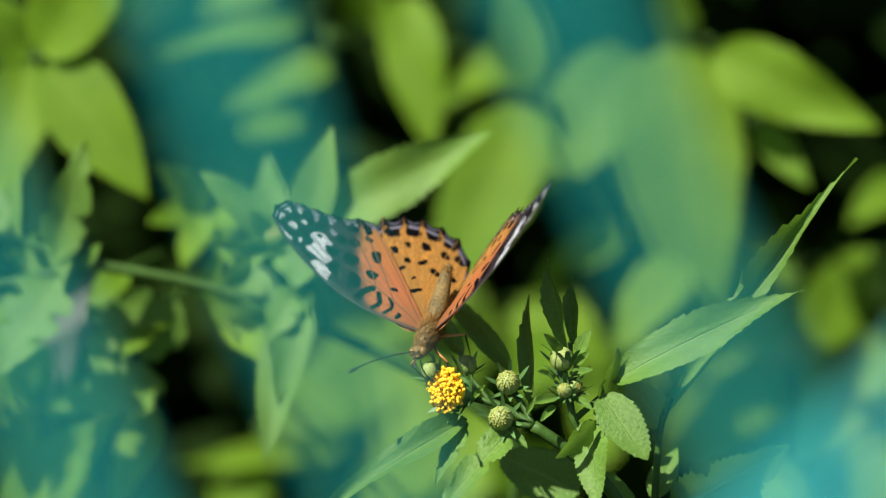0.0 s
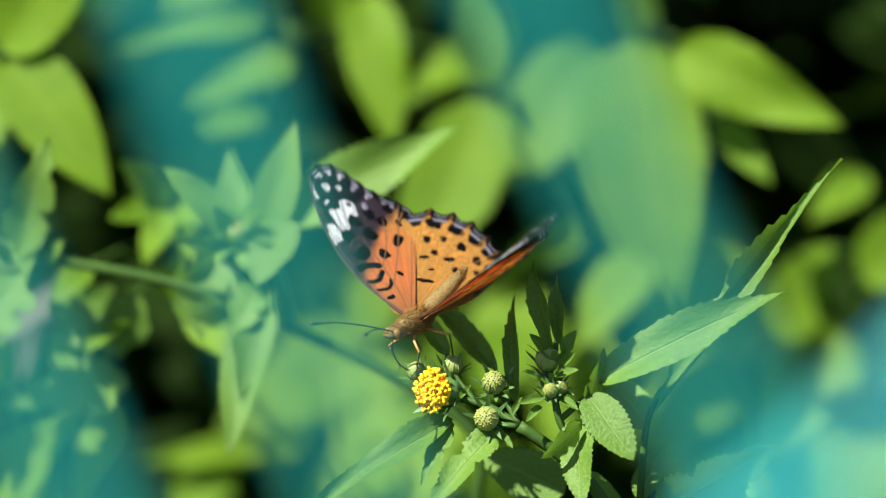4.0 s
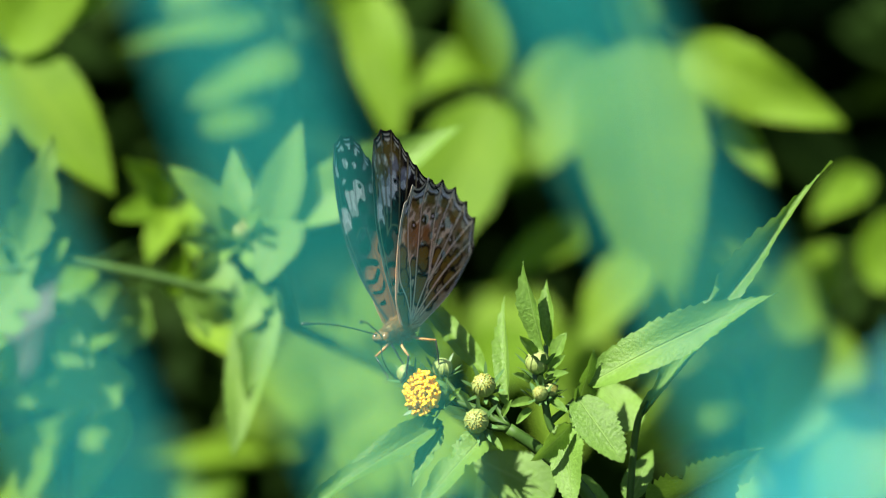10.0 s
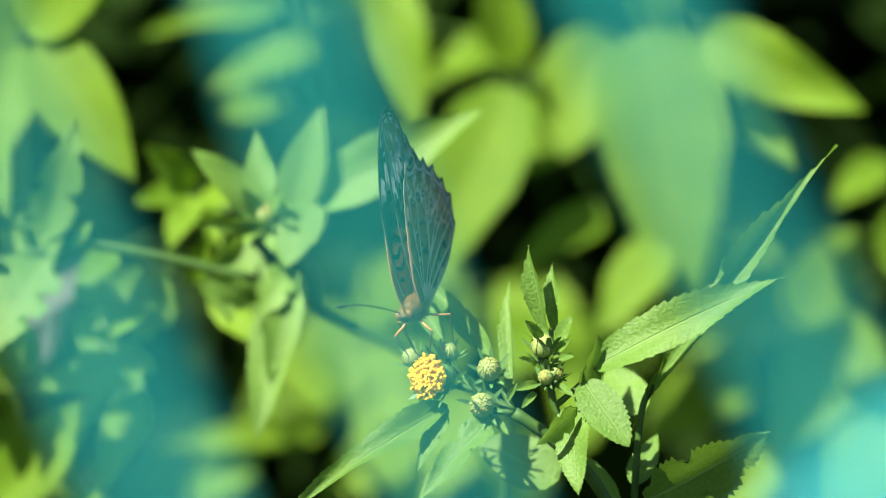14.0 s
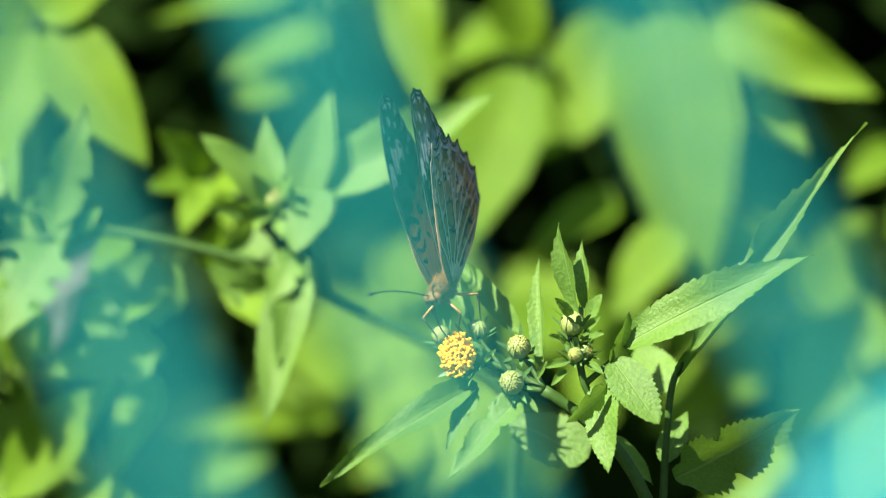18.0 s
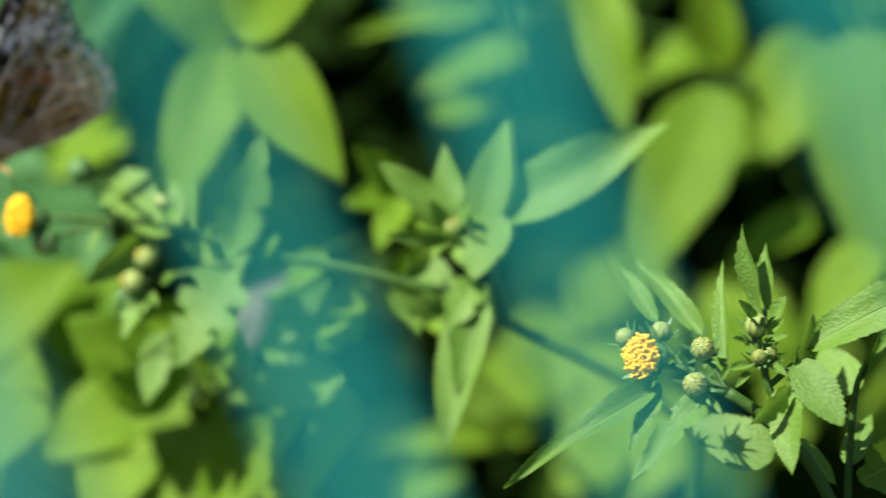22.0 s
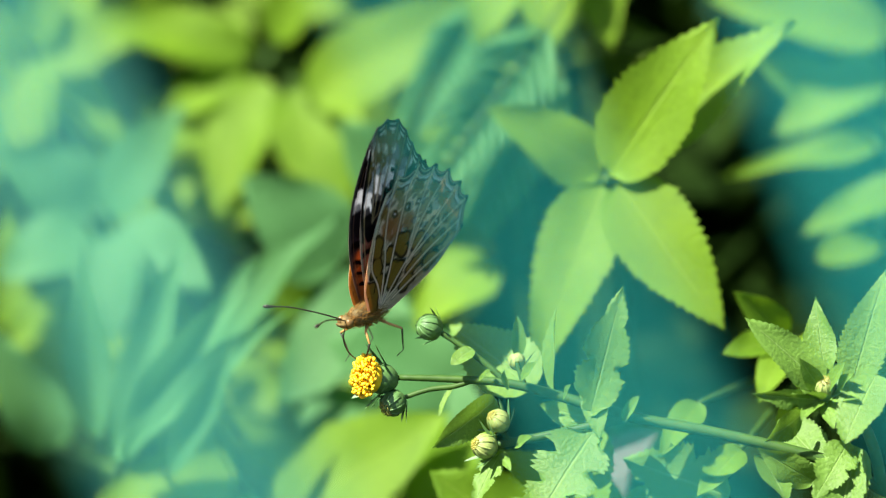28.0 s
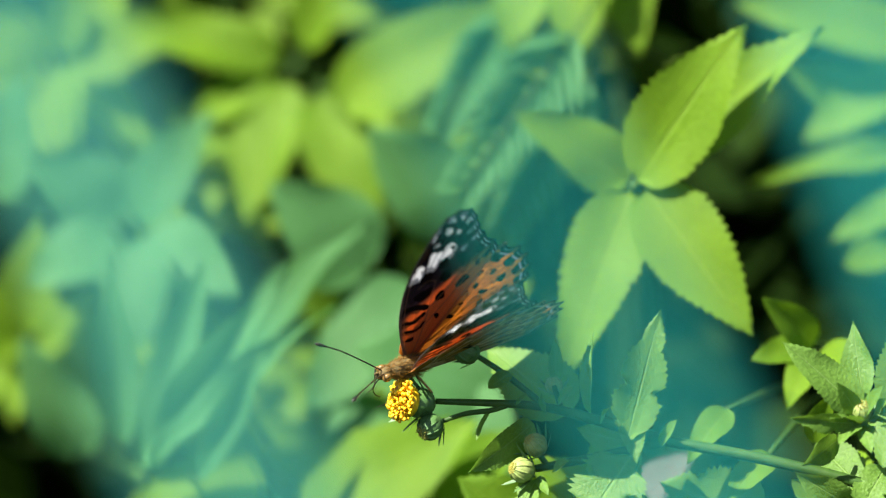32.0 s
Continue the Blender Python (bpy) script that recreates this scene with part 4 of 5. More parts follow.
def fore_upper(x, y, angle, reach, edge):
    rim, gap = edge - reach, off_vein(angle, ENDS_FORE)
    c = np.tile(np.array(ORANGE), (len(x), 1))
    c = lay(c, smooth(-y, 6, 14) * 0.6, TAN)
    c = lay(c, smooth(reach, 11, 2) * 0.55, (0.26, 0.13, 0.055))
    c = streaks(c, angle, reach, 0.07)
    dusk = x - np.interp(y, (-16, -7.5, -1.5, 4.5), (22.6, 19.0, 14.2, 9.6)) + 0.35 * ripple(x, y, 0.9, 1)
    c = lay(c, smooth(dusk, -0.6, 2.4) * 0.96, SLATE)
    c = lay(c, smooth(dusk, 3.0, 8.5) * 0.75 * smooth(y, -9, -3), (0.020, 0.018, 0.030))
    c = lay(c, smooth(y, 1.6, 4.0) * smooth(x, 4, 9) * 0.85, (0.036, 0.030, 0.040))
    c = lay(c, smooth(x - np.interp(y, (-14, -8, -1, 4), (29.5, 27.6, 26.4, 23.4)) + 0.2 * ripple(x, y, 1.4, 2), -0.5, 0.6), (0.010, 0.007, 0.012))
    c = lay(c, spots_mask(x, y, ((26.3, -8.7, 1.0, 0.6, -20), (31.0, -9.3, 1.1, 0.5, -50), (28.4, -11.2, 1.2, 0.5, -45), (25.4, -14.2, 1.1, 0.5, -45), (22.8, -16.4, 1.0, 0.5, -45)), soft=2.5) * 0.7, LILAC)
    c = fore_margin(c, x, rim, gap, LILAC)
    c = lay(c, spots_mask(x, y, ((23.2, 1.5, 2.2, 1.1, -6), (25.6, -1.6, 2.7, 1.5, -8), (27.0, -4.9, 2.2, 1.6, -14), (22.2, 3.0, 1.6, 0.45, -10)), 4.5, 9), WHITE)
    c = lay(c, spots_mask(x, y, ((33.3, -3.6, 1.0, 0.75, 0), (36.2, -4.2, 0.6, 0.45, 0), (35.9, -6.4, 0.55, 0.4, 0), (34.3, -8.0, 0.7, 0.4, -30), (32.1, -6.1, 0.7, 0.55, 0),
                                 (30.2, -1.4, 0.35, 0.75, 20), (32.4, -0.3, 1.0, 0.4, -10)), soft=4), WHITE)
    c = lay(c, spots_mask(x, y, ((27.9, -5.6, 0.55, 0.45, 0), (24.0, -4.2, 1.6, 1.2, 20), (20.1, -5.3, 1.7, 1.35, 15), (24.2, -8.4, 1.3, 1.15, 0), (21.3, -0.6, 1.6, 1.5, 0), (16.7, -0.6, 1.4, 2.1, 20),
                                 (21.8, -9.9, 1.25, 1.15, 0), (24.0, -13.2, 1.2, 1.0, 0), (16.6, -10.1, 1.7, 1.0, -55), (14.8, -4.9, 1.25, 1.15, 0), (9.4, -4.8, 0.8, 0.5, 30), (20.2, -13.2, 0.95, 0.65, 0),
                                 (21.8, -15.4, 1.4, 1.0, -40), (5.2, 1.0, 0.5, 1.0, 0))), BLACK)
    for thick, bar in ((0.75, ((13.9, 3.2), (13.8, 0.6), (12.9, -1.7))), (0.5, ((10.3, 3.0), (9.8, 0.6), (11.3, -1.5))), (0.36, ((7.8, 2.4), (7.3, -0.2), (8.9, -1.9)))):
        c = lay(c, lines_mask(x, y + 0.12 * ripple(x, y, 2.0, 5), (bar,), thick), BLACK)
    c = lay(c, costal(x, y, 0.9) * 0.8, (0.10, 0.085, 0.08))
    c = lay(c, lines_mask(x, y, FORE_RAYS, 0.10) * 0.6 * smooth(dusk, -1, 2), BLACK)
    return lay(c, np.maximum(lines_mask(x, y, FORE_CELL[:1] + FORE_RAYS[2:5], 0.16) * smooth(dusk, 3, 0), lines_mask(x, y, FORE_CELL, 0.12) * 0.6) * 0.75, (0.20, 0.125, 0.075))


def fore_under(x, y, angle, reach, edge):
    rim, gap = edge - reach, off_vein(angle, ENDS_FORE)
    c = streaks(np.tile(np.array(ROSE), (len(x), 1)), angle, reach, 0.07)
    dusk = x - np.interp(y, (-16, -7.5, -1.5, 4.5), (21.5, 18.5, 18.5, 15.5)) + 0.4 * ripple(x, y, 0.9, 1)
    c = lay(c, smooth(dusk, -0.5, 1.5), (0.018, 0.012, 0.012))
    c = lay(c, smooth(x + 0.1 * y + 0.5 * ripple(x, y, 0.9, 3), 27.5, 28.6) * smooth(y, -10, -7.5), OLIVE)
    c = lay(c, spots_mask(x, y, ((29.4, -4.6, 1.8, 1.8, 0), (29.2, -1.2, 1.6, 1.4, 0), (31.4, -6.6, 1.6, 1.2, 0), (28.2, -8.6, 1.6, 1.1, -30)), soft=2) * 0.75, LILAC)
    c = lay(c, spots_mask(x, y, ((24.0, 2.0, 2.6, 1.35, -6), (26.4, -0.9, 3.1, 1.6, -8), (27.6, -4.2, 2.6, 1.6, -14), (26.6, -7.6, 0.8, 0.9, 0), (28.5, -10.3, 1.5, 0.7, -45), (27.2, -12.8, 1.4, 0.6, -45)), 4, 6), (0.70, 0.70, 0.72))
    c = lay(c, spots_mask(x, y, ((33.7, -1.9, 1.0, 0.6, 0), (32.8, -4.0, 1.1, 0.7, 0), (32.9, -6.4, 0.9, 0.6, 0), (35.2, -1.6, 0.8, 0.5, 0)), soft=3), PALE)
    c = lay(c, spots_mask(x, y, ((30.6, -0.4, 1.1, 1.0, 0), (30.6, -3.0, 1.2, 1.0, 0))), OLIVE)
    c = lay(c, spots_mask(x, y, ((30.7, -0.4, 0.35, 0.35, 0), (30.7, -3.0, 0.35, 0.35, 0))), WHITE)
    c = lay(c, spots_mask(x, y, ((23.0, -0.4, 1.7, 1.4, 0), (19.7, -2.7, 1.6, 1.4, 20), (21.2, 2.4, 1.3, 1.2, 0), (17.0, 1.4, 1.6, 1.9, 10), (16.2, 4.0, 0.8, 0.8, 0), (20.6, -5.8, 1.9, 1.5, 20),
                                 (20.4, -9.8, 1.5, 1.2, 0), (24.4, -5.6, 1.8, 1.3, 0), (28.2, -5.4, 0.5, 0.5, 0), (16.8, -9.6, 1.4, 0.9, -50), (14.8, -4.7, 1.1, 1.0, 0))), BLACK)
    for thick, bar in ((0.6, ((12.6, 4.4), (13.4, 2.5), (12.6, 0.2))), (0.45, ((9.5, 3.9), (9.4, 2.2), (10.6, 0.2))), (0.4, ((7.6, 3.4), (7.0, 1.2), (8.0, -0.4))), (0.3, ((5.3, 2.8), (5.2, 1.2)))):
        c = lay(c, lines_mask(x, y + 0.12 * ripple(x, y, 2.0, 5), (bar,), thick), BLACK)
    c = lay(c, costal(x, y, 0.8) * 0.8, (0.42, 0.36, 0.26))
    c = fore_margin(c, x, rim, gap, PALE)
    c = lay(c, lines_mask(x, y, FORE_RAYS, 0.34) * smooth(x, 17, 22) * 0.8, (0.03, 0.022, 0.018))
    return lay(c, np.maximum(lines_mask(x, y, FORE_RAYS, 0.17), lines_mask(x, y, FORE_CELL, 0.15)) * smooth(rim, 0.4, 1.4) * 0.85, (0.46, 0.35, 0.17))


def hind_upper(x, y, angle, reach, edge):
    rim, gap = edge - reach, off_vein(angle, ENDS_HIND)
    c = np.tile(np.array(TAN), (len(x), 1))
    c = lay(c, smooth(reach, 13, 3) * 0.6, (0.32, 0.17, 0.06))
    c = streaks(c, angle, reach, 0.08)
    out = smooth(reach, 16, 19)
    c = lay(c, smooth(rim - 1.2 * smooth(gap, 0.3, 0.9), 2.5, 2.0) * out, BLACK)
    c = lay(c, spots_mask(x, y, ((25.6, 1.0, 1.4, 1.3, 0), (26.3, -2.8, 1.4, 1.7, 10), (26.3, -7.6, 1.5, 1.7, 10), (25.2, -11.9, 1.6, 1.6, 20), (22.9, -15.0, 1.6, 1.5, 40), (18.6, -15.8, 1.4, 1.3, 60))), BLACK)
    c = lay(c, np.clip(1.3 - np.abs(rim - 2.5 + 0.8 * gap) / 0.34, 0, 1) * smooth(gap, 0.25, 0.5) * out * 0.8, LILAC)
    c = lay(c, np.clip(1.2 - np.abs(rim - 0.75) / 0.2, 0, 1) * smooth(gap, 0.3, 0.5) * out * 0.7, LILAC)
    c = lay(c, spots_mask(x, y, ((21.6, -1.8, 0.95, 0.8, 0), (22.9, -5.2, 0.8, 0.7, 0), (22.2, -9.1, 1.15, 1.0, 0), (19.9, -12.6, 1.1, 0.9, 0), (15.4, -8.6, 1.3, 0.8, 35), (18.7, -3.7, 0.75, 0.8, 0),
                                 (16.7, -1.6, 0.45, 1.1, 20), (18.0, -6.8, 0.55, 1.3, 20), (14.0, -3.4, 0.3, 0.7, 30), (10.5, -2.2, 0.5, 1.9, 10), (13.4, -12.0, 0.8, 0.7, 0), (16.6, -12.8, 0.7, 0.6, 0))), BLACK)
    return lay(c, lines_mask(x, y, HIND_VEINS, 0.13) * 0.6, (0.34, 0.19, 0.05))


def hind_under(x, y, angle, reach, edge):
    rim, gap = edge - reach, off_vein(angle, ENDS_HIND)
    c = streaks(np.tile(np.array(PALE), (len(x), 1)), angle, reach, 0.06)
    c = lay(c, smooth(ripple(x, y, 0.55, 6), 0.2, 0.9) * 0.7, (0.78, 0.78, 0.78))
    wash = smooth(ripple(x, y, 0.8, 3) + 0.4 * ripple(x, y, 2.1, 1), -0.25, 0.2) * smooth(reach, 8, 12) * smooth(rim, 2.0, 4.0)
    c = lay(c, wash * 0.75, (0.22, 0.145, 0.026))
    c = lay(c, smooth(ripple(x, y, 1.3, 8), 0.3, 0.8) * smooth(reach, 6, 9) * smooth(rim, 1.5, 3.0) * 0.8, (0.10, 0.066, 0.018))
    c = lay(c, smooth(y + 0.55 * x, 2.0, -5.0) * smooth(rim, 0.5, 2.0) * 0.6, (0.22, 0.16, 0.06))
    c = lay(c, spots_mask(x, y, ((16.4, 3.4, 2.3, 1.7, 0), (17.8, 0.9, 2.4, 1.6, 0), (18.8, -2.2, 1.7, 1.4, 0)), soft=2.5) * 0.9, (0.34, 0.125, 0.035))
    blots = ((1.2, 2.4, 2.0, 1.2, 10), (3.9, 4.6, 1.2, 1.5, 0), (12.4, 5.3, 1.8, 1.2, 0), (8.4, 3.9, 1.6, 1.2, 10), (5.4, 1.7, 1.7, 1.1, 10), (7.8, -1.7, 2.4, 1.5, -10), (11.4, 1.0, 1.4, 0.9, 0),
             (13.8, -1.8, 1.9, 1.5, 0), (14.6, -6.4, 1.7, 0.9, -25), (10.2, -7.0, 2.3, 0.8, -38), (6.2, -5.8, 1.7, 0.9, -40), (14.0, -9.6, 1.6, 0.9, -38), (11.2, -11.0, 1.7, 0.9, -42), (15.6, -12.4, 1.7, 0.9, -42))
    c = lay(c, spots_mask(x, y, [(q[0] - 0.12, q[1], 1.2 * q[2] + 0.55, 1.2 * q[3] + 0.40, q[4]) for q in blots], 3.4), INK)
    c = lay(c, spots_mask(x, y, [(q[0], q[1], 1.15 * q[2], 1.15 * q[3], q[4]) for q in blots], 3.4), OLIVE)
    c = lay(c, spots_mask(x, y, ((19.7, 5.7, 1.7, 1.1, 0), (23.9, 2.2, 1.7, 1.4, 0), (26.0, -3.2, 1.5, 1.4, 0), (25.4, -7.9, 1.7, 1.4, -20), (23.6, -11.2, 1.7, 1.4, -30), (20.4, -13.2, 1.8, 1.1, -40),
                                 (18.0, -5.8, 1.3, 0.6, -20)), soft=3) * 0.9, OLIVE)
    eyes = ((19.6, 2.3, 0.9, 0.9), (21.3, -1.0, 1.05, 1.05), (22.6, -4.0, 0.8, 0.7), (21.2, -7.4, 1.1, 1.05), (19.0, -10.2, 1.15, 1.05))
    c = lay(c, spots_mask(x, y, eyes, 2, 5), (0.075, 0.052, 0.014))
    c = lay(c, spots_mask(x, y, [(a, b, 0.32, 0.32) for a, b, *_ in eyes], 2), WHITE)
    outer = smooth(reach, 14, 18)
    c = lay(c, np.clip(1.3 - np.abs(rim - 2.9 + 0.9 * gap) / 0.3, 0, 1) * outer * 0.9, INK)
    c = lay(c, np.clip(1.3 - np.abs(rim - 2.2 + 0.8 * gap) / 0.26, 0, 1) * outer * smooth(gap, 0.1, 0.3), WHITE)
    c = lay(c, smooth(rim, 1.3, 1.0) * outer, INK)
    c = lay(c, np.clip(1.2 - np.abs(rim - 0.35) / 0.22, 0, 1) * smooth(gap, 0.2, 0.4) * outer * 0.85, PALE)
    c = lay(c, smooth(np.interp(x, FRONT_EDGE[0], FRONT_EDGE[1]) - y, 1.0, 0.6) * 0.9, (0.80, 0.74, 0.56))
    c = lay(c, lines_mask(x, y, HIND_VEINS, 0.44) * 0.45, INK)
    return lay(c, lines_mask(x, y, HIND_VEINS, 0.20) * 0.95, (0.84, 0.78, 0.60))


def wing(name, outline, hub, ends, upper, under, side, parent, label, scallop):
    """One wing: a thin membrane with an upper and a lower face, hinged at the body, its margin drawn out where the veins end."""
    hub = np.array(hub, float)
    edge_angle, edge_reach = wing_edge(outline, hub)
    na, nr = 260, 170
    lo, hi = edge_angle[2], edge_angle[-3]
    a = np.linspace(lo, hi, na)
    e = np.interp(a, edge_angle, edge_reach)
    e = e + scallop * ((1 - off_vein(a, ends)) ** 2 - 0.45) * smooth(a, ends[0], ends[0] + 0.1) * smooth(a, ends[-1], ends[-1] - 0.04)
    share = np.linspace(0.02, 1.0, nr) ** 0.8
    A, S = np.meshgrid(a, share, indexing="ij")
    E = np.repeat(e[:, None], nr, 1)
    R = E * S
    x, y = hub[0] + R * np.cos(A), hub[1] + R * np.sin(A)
    z = -0.7 * np.sin(np.clip(x / 38, 0, 1) * 3.0) + 0.012 * np.cos(A * 46) * smooth(R, 5, 15) - 0.012 * (y + 5) ** 2 * 0.25
    flat = [q.ravel() for q in (x, y, A, R, E)]
    tops, lows = upper(*flat), under(*flat)
    verts = np.concatenate([np.stack([side * flat[0], flat[1], z.ravel() + 0.05], 1), np.stack([side * flat[0], flat[1], z.ravel() - 0.05], 1)]) / 1000
    n = na * nr
    i, j = np.meshgrid(np.arange(na - 1), np.arange(nr - 1), indexing="ij")
    p = (i * nr + j).ravel()
    quad = np.stack([p, p + nr, p + nr + 1, p + 1], 1)
    if side * 1 > 0:
        quad = quad[:, ::-1]
    faces = np.concatenate([quad, quad[:, ::-1] + n])
    rim = np.arange(na - 1) * nr + nr - 1
    faces = np.concatenate([faces, np.stack([rim, rim + nr, rim + nr + n, rim + n], 1)])
    me = bpy.data.meshes.new(name)
    me.from_pydata(verts.tolist(), [], faces.tolist())
    layer = me.color_attributes.new("scales", "FLOAT_COLOR", "POINT")
    rgba = np.concatenate([np.concatenate([tops, lows]), np.ones((2 * n, 1))], 1).astype(np.float32)
    layer.data.foreach_set("color", rgba.ravel())
    shine = tops * (0.14 + 0.86 * lows.max(1, keepdims=True) / 0.86)
    glow = me.color_attributes.new("membrane", "FLOAT_COLOR", "POINT")
    both = np.clip(2.3 * np.concatenate([shine, shine]), 0, 0.95)
    glow.data.foreach_set("color", np.concatenate([both, np.ones((2 * n, 1))], 1).astype(np.float32).ravel())
    me.materials.append(WING)
    me.polygons.foreach_set("use_smooth", [True] * len(me.polygons))
    ob = new(name, me)
    ob.parent = parent
    return tagged(ob, label)


def build_butterfly():
    b = thing("butterfly", (0, 0, 0), "orange and black spotted butterfly with white-banded forewings", "butterfly")
    mm = 0.001
    bm = bmesh.new()
    ball(bm, Vector((0, 1.0, 0)) * mm, mm, (2.1, 3.9, 2.3), u=18, v=12)
    ball(bm, Vector((0, 4.2, 0.2)) * mm, mm, (1.8, 2.0, 1.9), u=14, v=10)
    part("thorax", bm, TAWNY, b, "furry tawny thorax")
    bm = bmesh.new()
    line = [Vector((0, -2.5 - 0.80 * k, 0.3 + 0.26 * k)) * mm for k in range(18)]
    tube_mesh(bm, line, [mm * r * (1 + 0.05 * (k % 2)) for k, r in enumerate((1.4, 1.6, 1.75, 1.8, 1.8, 1.8, 1.75, 1.7, 1.65, 1.6, 1.5, 1.4, 1.3, 1.2, 1.05, 0.9, 0.65, 0.3))], 14)
    part("abdomen", bm, TAWNY, b, "tawny segmented abdomen")
    bm = bmesh.new()
    ball(bm, Vector((0, 6.9, 0.1)) * mm, mm, (1.5, 1.5, 1.4), u=14, v=10)
    tube_mesh(bm, [Vector(q) * mm for q in ((-0.5, 7.6, -0.4), (-0.4, 8.8, 0.1), (-0.3, 9.6, 0.7))], (0.0005, 0.00045, 0.0002), 7)
    tube_mesh(bm, [Vector(q) * mm for q in ((0.5, 7.6, -0.4), (0.4, 8.8, 0.1), (0.3, 9.6, 0.7))], (0.0005, 0.00045, 0.0002), 7)
    luck = random.Random(5)
    fur = bmesh.new()
    for centre, size, count, hair in (((0, 1.0, 0), (2.0, 3.8, 2.2), 1100, 1.5), ((0, 4.4, 0.2), (1.7, 1.9, 1.8), 350, 1.1), ((0, 6.9, 0.1), (1.4, 1.4, 1.3), 260, 0.8)):
        for k in range(count):
            h, a = luck.uniform(-1, 1), luck.uniform(0, 6.283)
            q = math.sqrt(1 - h * h)
            out = Vector((q * math.cos(a), h, q * math.sin(a)))
            foot = Vector(centre) + Vector((out.x * size[0], out.y * size[1], out.z * size[2]))
            tip = foot + (0.7 * out + Vector((luck.uniform(-0.4, 0.4), -0.9, luck.uniform(-0.4, 0.4)))) * hair * luck.uniform(0.5, 1.0)
            tube_mesh(fur, (foot * mm, tip * mm), (0.00006, 0.000015), 3)
    for k in range(1400):
        t, a = luck.uniform(0, 15), luck.uniform(0, 6.283)
        r = 1.7 - 0.045 * t
        foot = Vector((r * math.cos(a), -2.5 - 0.80 * t, 0.3 + 0.26 * t + r * math.sin(a)))
        tube_mesh(fur, (foot * mm, (foot + Vector((0.35 * math.cos(a), -0.9, 0.35 * math.sin(a))) * luck.uniform(0.4, 0.9)) * mm), (0.00006, 0.000015), 3)
    tagged(part("fur", fur, FUR, b, "golden-brown fur"), kind="stuff")
    head = part("head", bm, TAWNY, b, "small tawny head with upturned palps")
    for s in (-1, 1):
        bm = bmesh.new()
        ball(bm, Vector((s * 1.15, 7.3, 0.3)) * mm, mm, (0.75, 1.0, 1.05), u=14, v=10)
        part("eye", bm, EYE, head, "round amber eye")
        bm = bmesh.new()
        line = glide([Vector(q) * mm for q in ((s * 0.5, 8.0, 1.0), (s * 2.4, 12.5, 3.6), (s * 4.8, 17.5, 6.0), (s * 7.2, 22.5, 7.4))], 6)
        tube_mesh(bm, line, [0.00015] * (len(line) - 3) + [0.00026, 0.00042, 0.00022], 7)
        part("antenna", bm, CHITIN, head, "thin clubbed antenna")
    bm = bmesh.new()
    line = glide([Vector(q) * mm for q in ((0, 7.6, -0.8), (0, 8.2, -3.2), (0, 7.4, -5.8), (0, 5.6, -8.2), (0, 4.4, -9.0))], 5)
    part("proboscis", tube_mesh(bmesh.new(), line, 0.00013, 6), CHITIN, head, "thin dark drinking tube")
    for s in (-1, 1):
        for y0, knee, foot in ((2.8, (4.0, 5.0, -4.2), (2.2, 4.6, -8.6)), (-0.6, (5.6, -2.6, -3.2), (4.2, -4.0, -9.0))):
            line = [Vector(q) * mm for q in ((s * 1.2, y0, -1.8), (s * 0.5 * knee[0], 0.5 * (y0 + knee[1]), -2.6), (s * knee[0], knee[1], knee[2]))]
            upper_leg = part("leg", tube_mesh(bmesh.new(), line, (0.00030, 0.00028, 0.00022), 7), LEGS, b, "slender amber leg")
            line = [Vector(q) * mm for q in ((s * knee[0], knee[1], knee[2]), (s * 0.5 * (knee[0] + foot[0]), 0.5 * (knee[1] + foot[1]), 0.5 * (knee[2] + foot[2])), (s * foot[0], foot[1], foot[2]), (s * (foot[0] - 0.3), foot[1] + 1.6, foot[2] - 0.8))]
            part("foot", tube_mesh(bmesh.new(), line, (0.00020, 0.00017, 0.00013, 0.00006), 6), CHITIN, upper_leg)
    wings = {}
    for s in (1, -1):
        wings["fore", s] = wing("forewing", FORE, (-1.0, -0.2), ENDS_FORE, fore_upper, fore_under, s, b, "dark-tipped orange forewing with a white band", 0.7)
        wings["hind", s] = wing("hindwing", HIND, (-1.0, 0.2), ENDS_HIND, hind_upper, hind_under, s, b, "spotted orange hindwing with a scalloped dark margin", 1.6)
    return b, wings


BUTTERFLY, WINGS = build_butterfly()


def build_gnat():
    g = thing("fly", (0, 0, 0), "tiny dark fly on the wing near the flower", "fly")
    mm = 0.001
    bm = bmesh.new()
    ball(bm, Vector((0, 0, 0)), mm, (0.8, 1.2, 0.8), u=10, v=8)
    ball(bm, Vector((0, -2.0, -0.2)) * mm, mm, (0.7, 1.5, 0.6), u=10, v=8)
    ball(bm, Vector((0, 1.5, 0)) * mm, mm, (0.7, 0.5, 0.6), u=10, v=8)
    part("body", bm, CHITIN, g, "dark bristly body")
    for s in (-1, 1):
        bm = bmesh.new()
        edge = [Vector((s * (0.6 + 3.2 * math.sin(a) * (0.55 + 0.45 * math.sin(a / 2))), 0.4 - 1.6 * (1 - math.cos(a)) * 0.8, 0.7 + 0.8 * math.sin(a))) * mm for a in [math.pi * k / 12 for k in range(13)]]
        vs = [bm.verts.new(v) for v in edge]
        low = [bm.verts.new(v - Vector((0, 0, 0.00004))) for v in edge]
        bm.faces.new(vs)
        bm.faces.new(low[::-1])
        part("wing", bm, GAUZE, g, "clear grey wing")
    return g


GNAT = build_gnat()


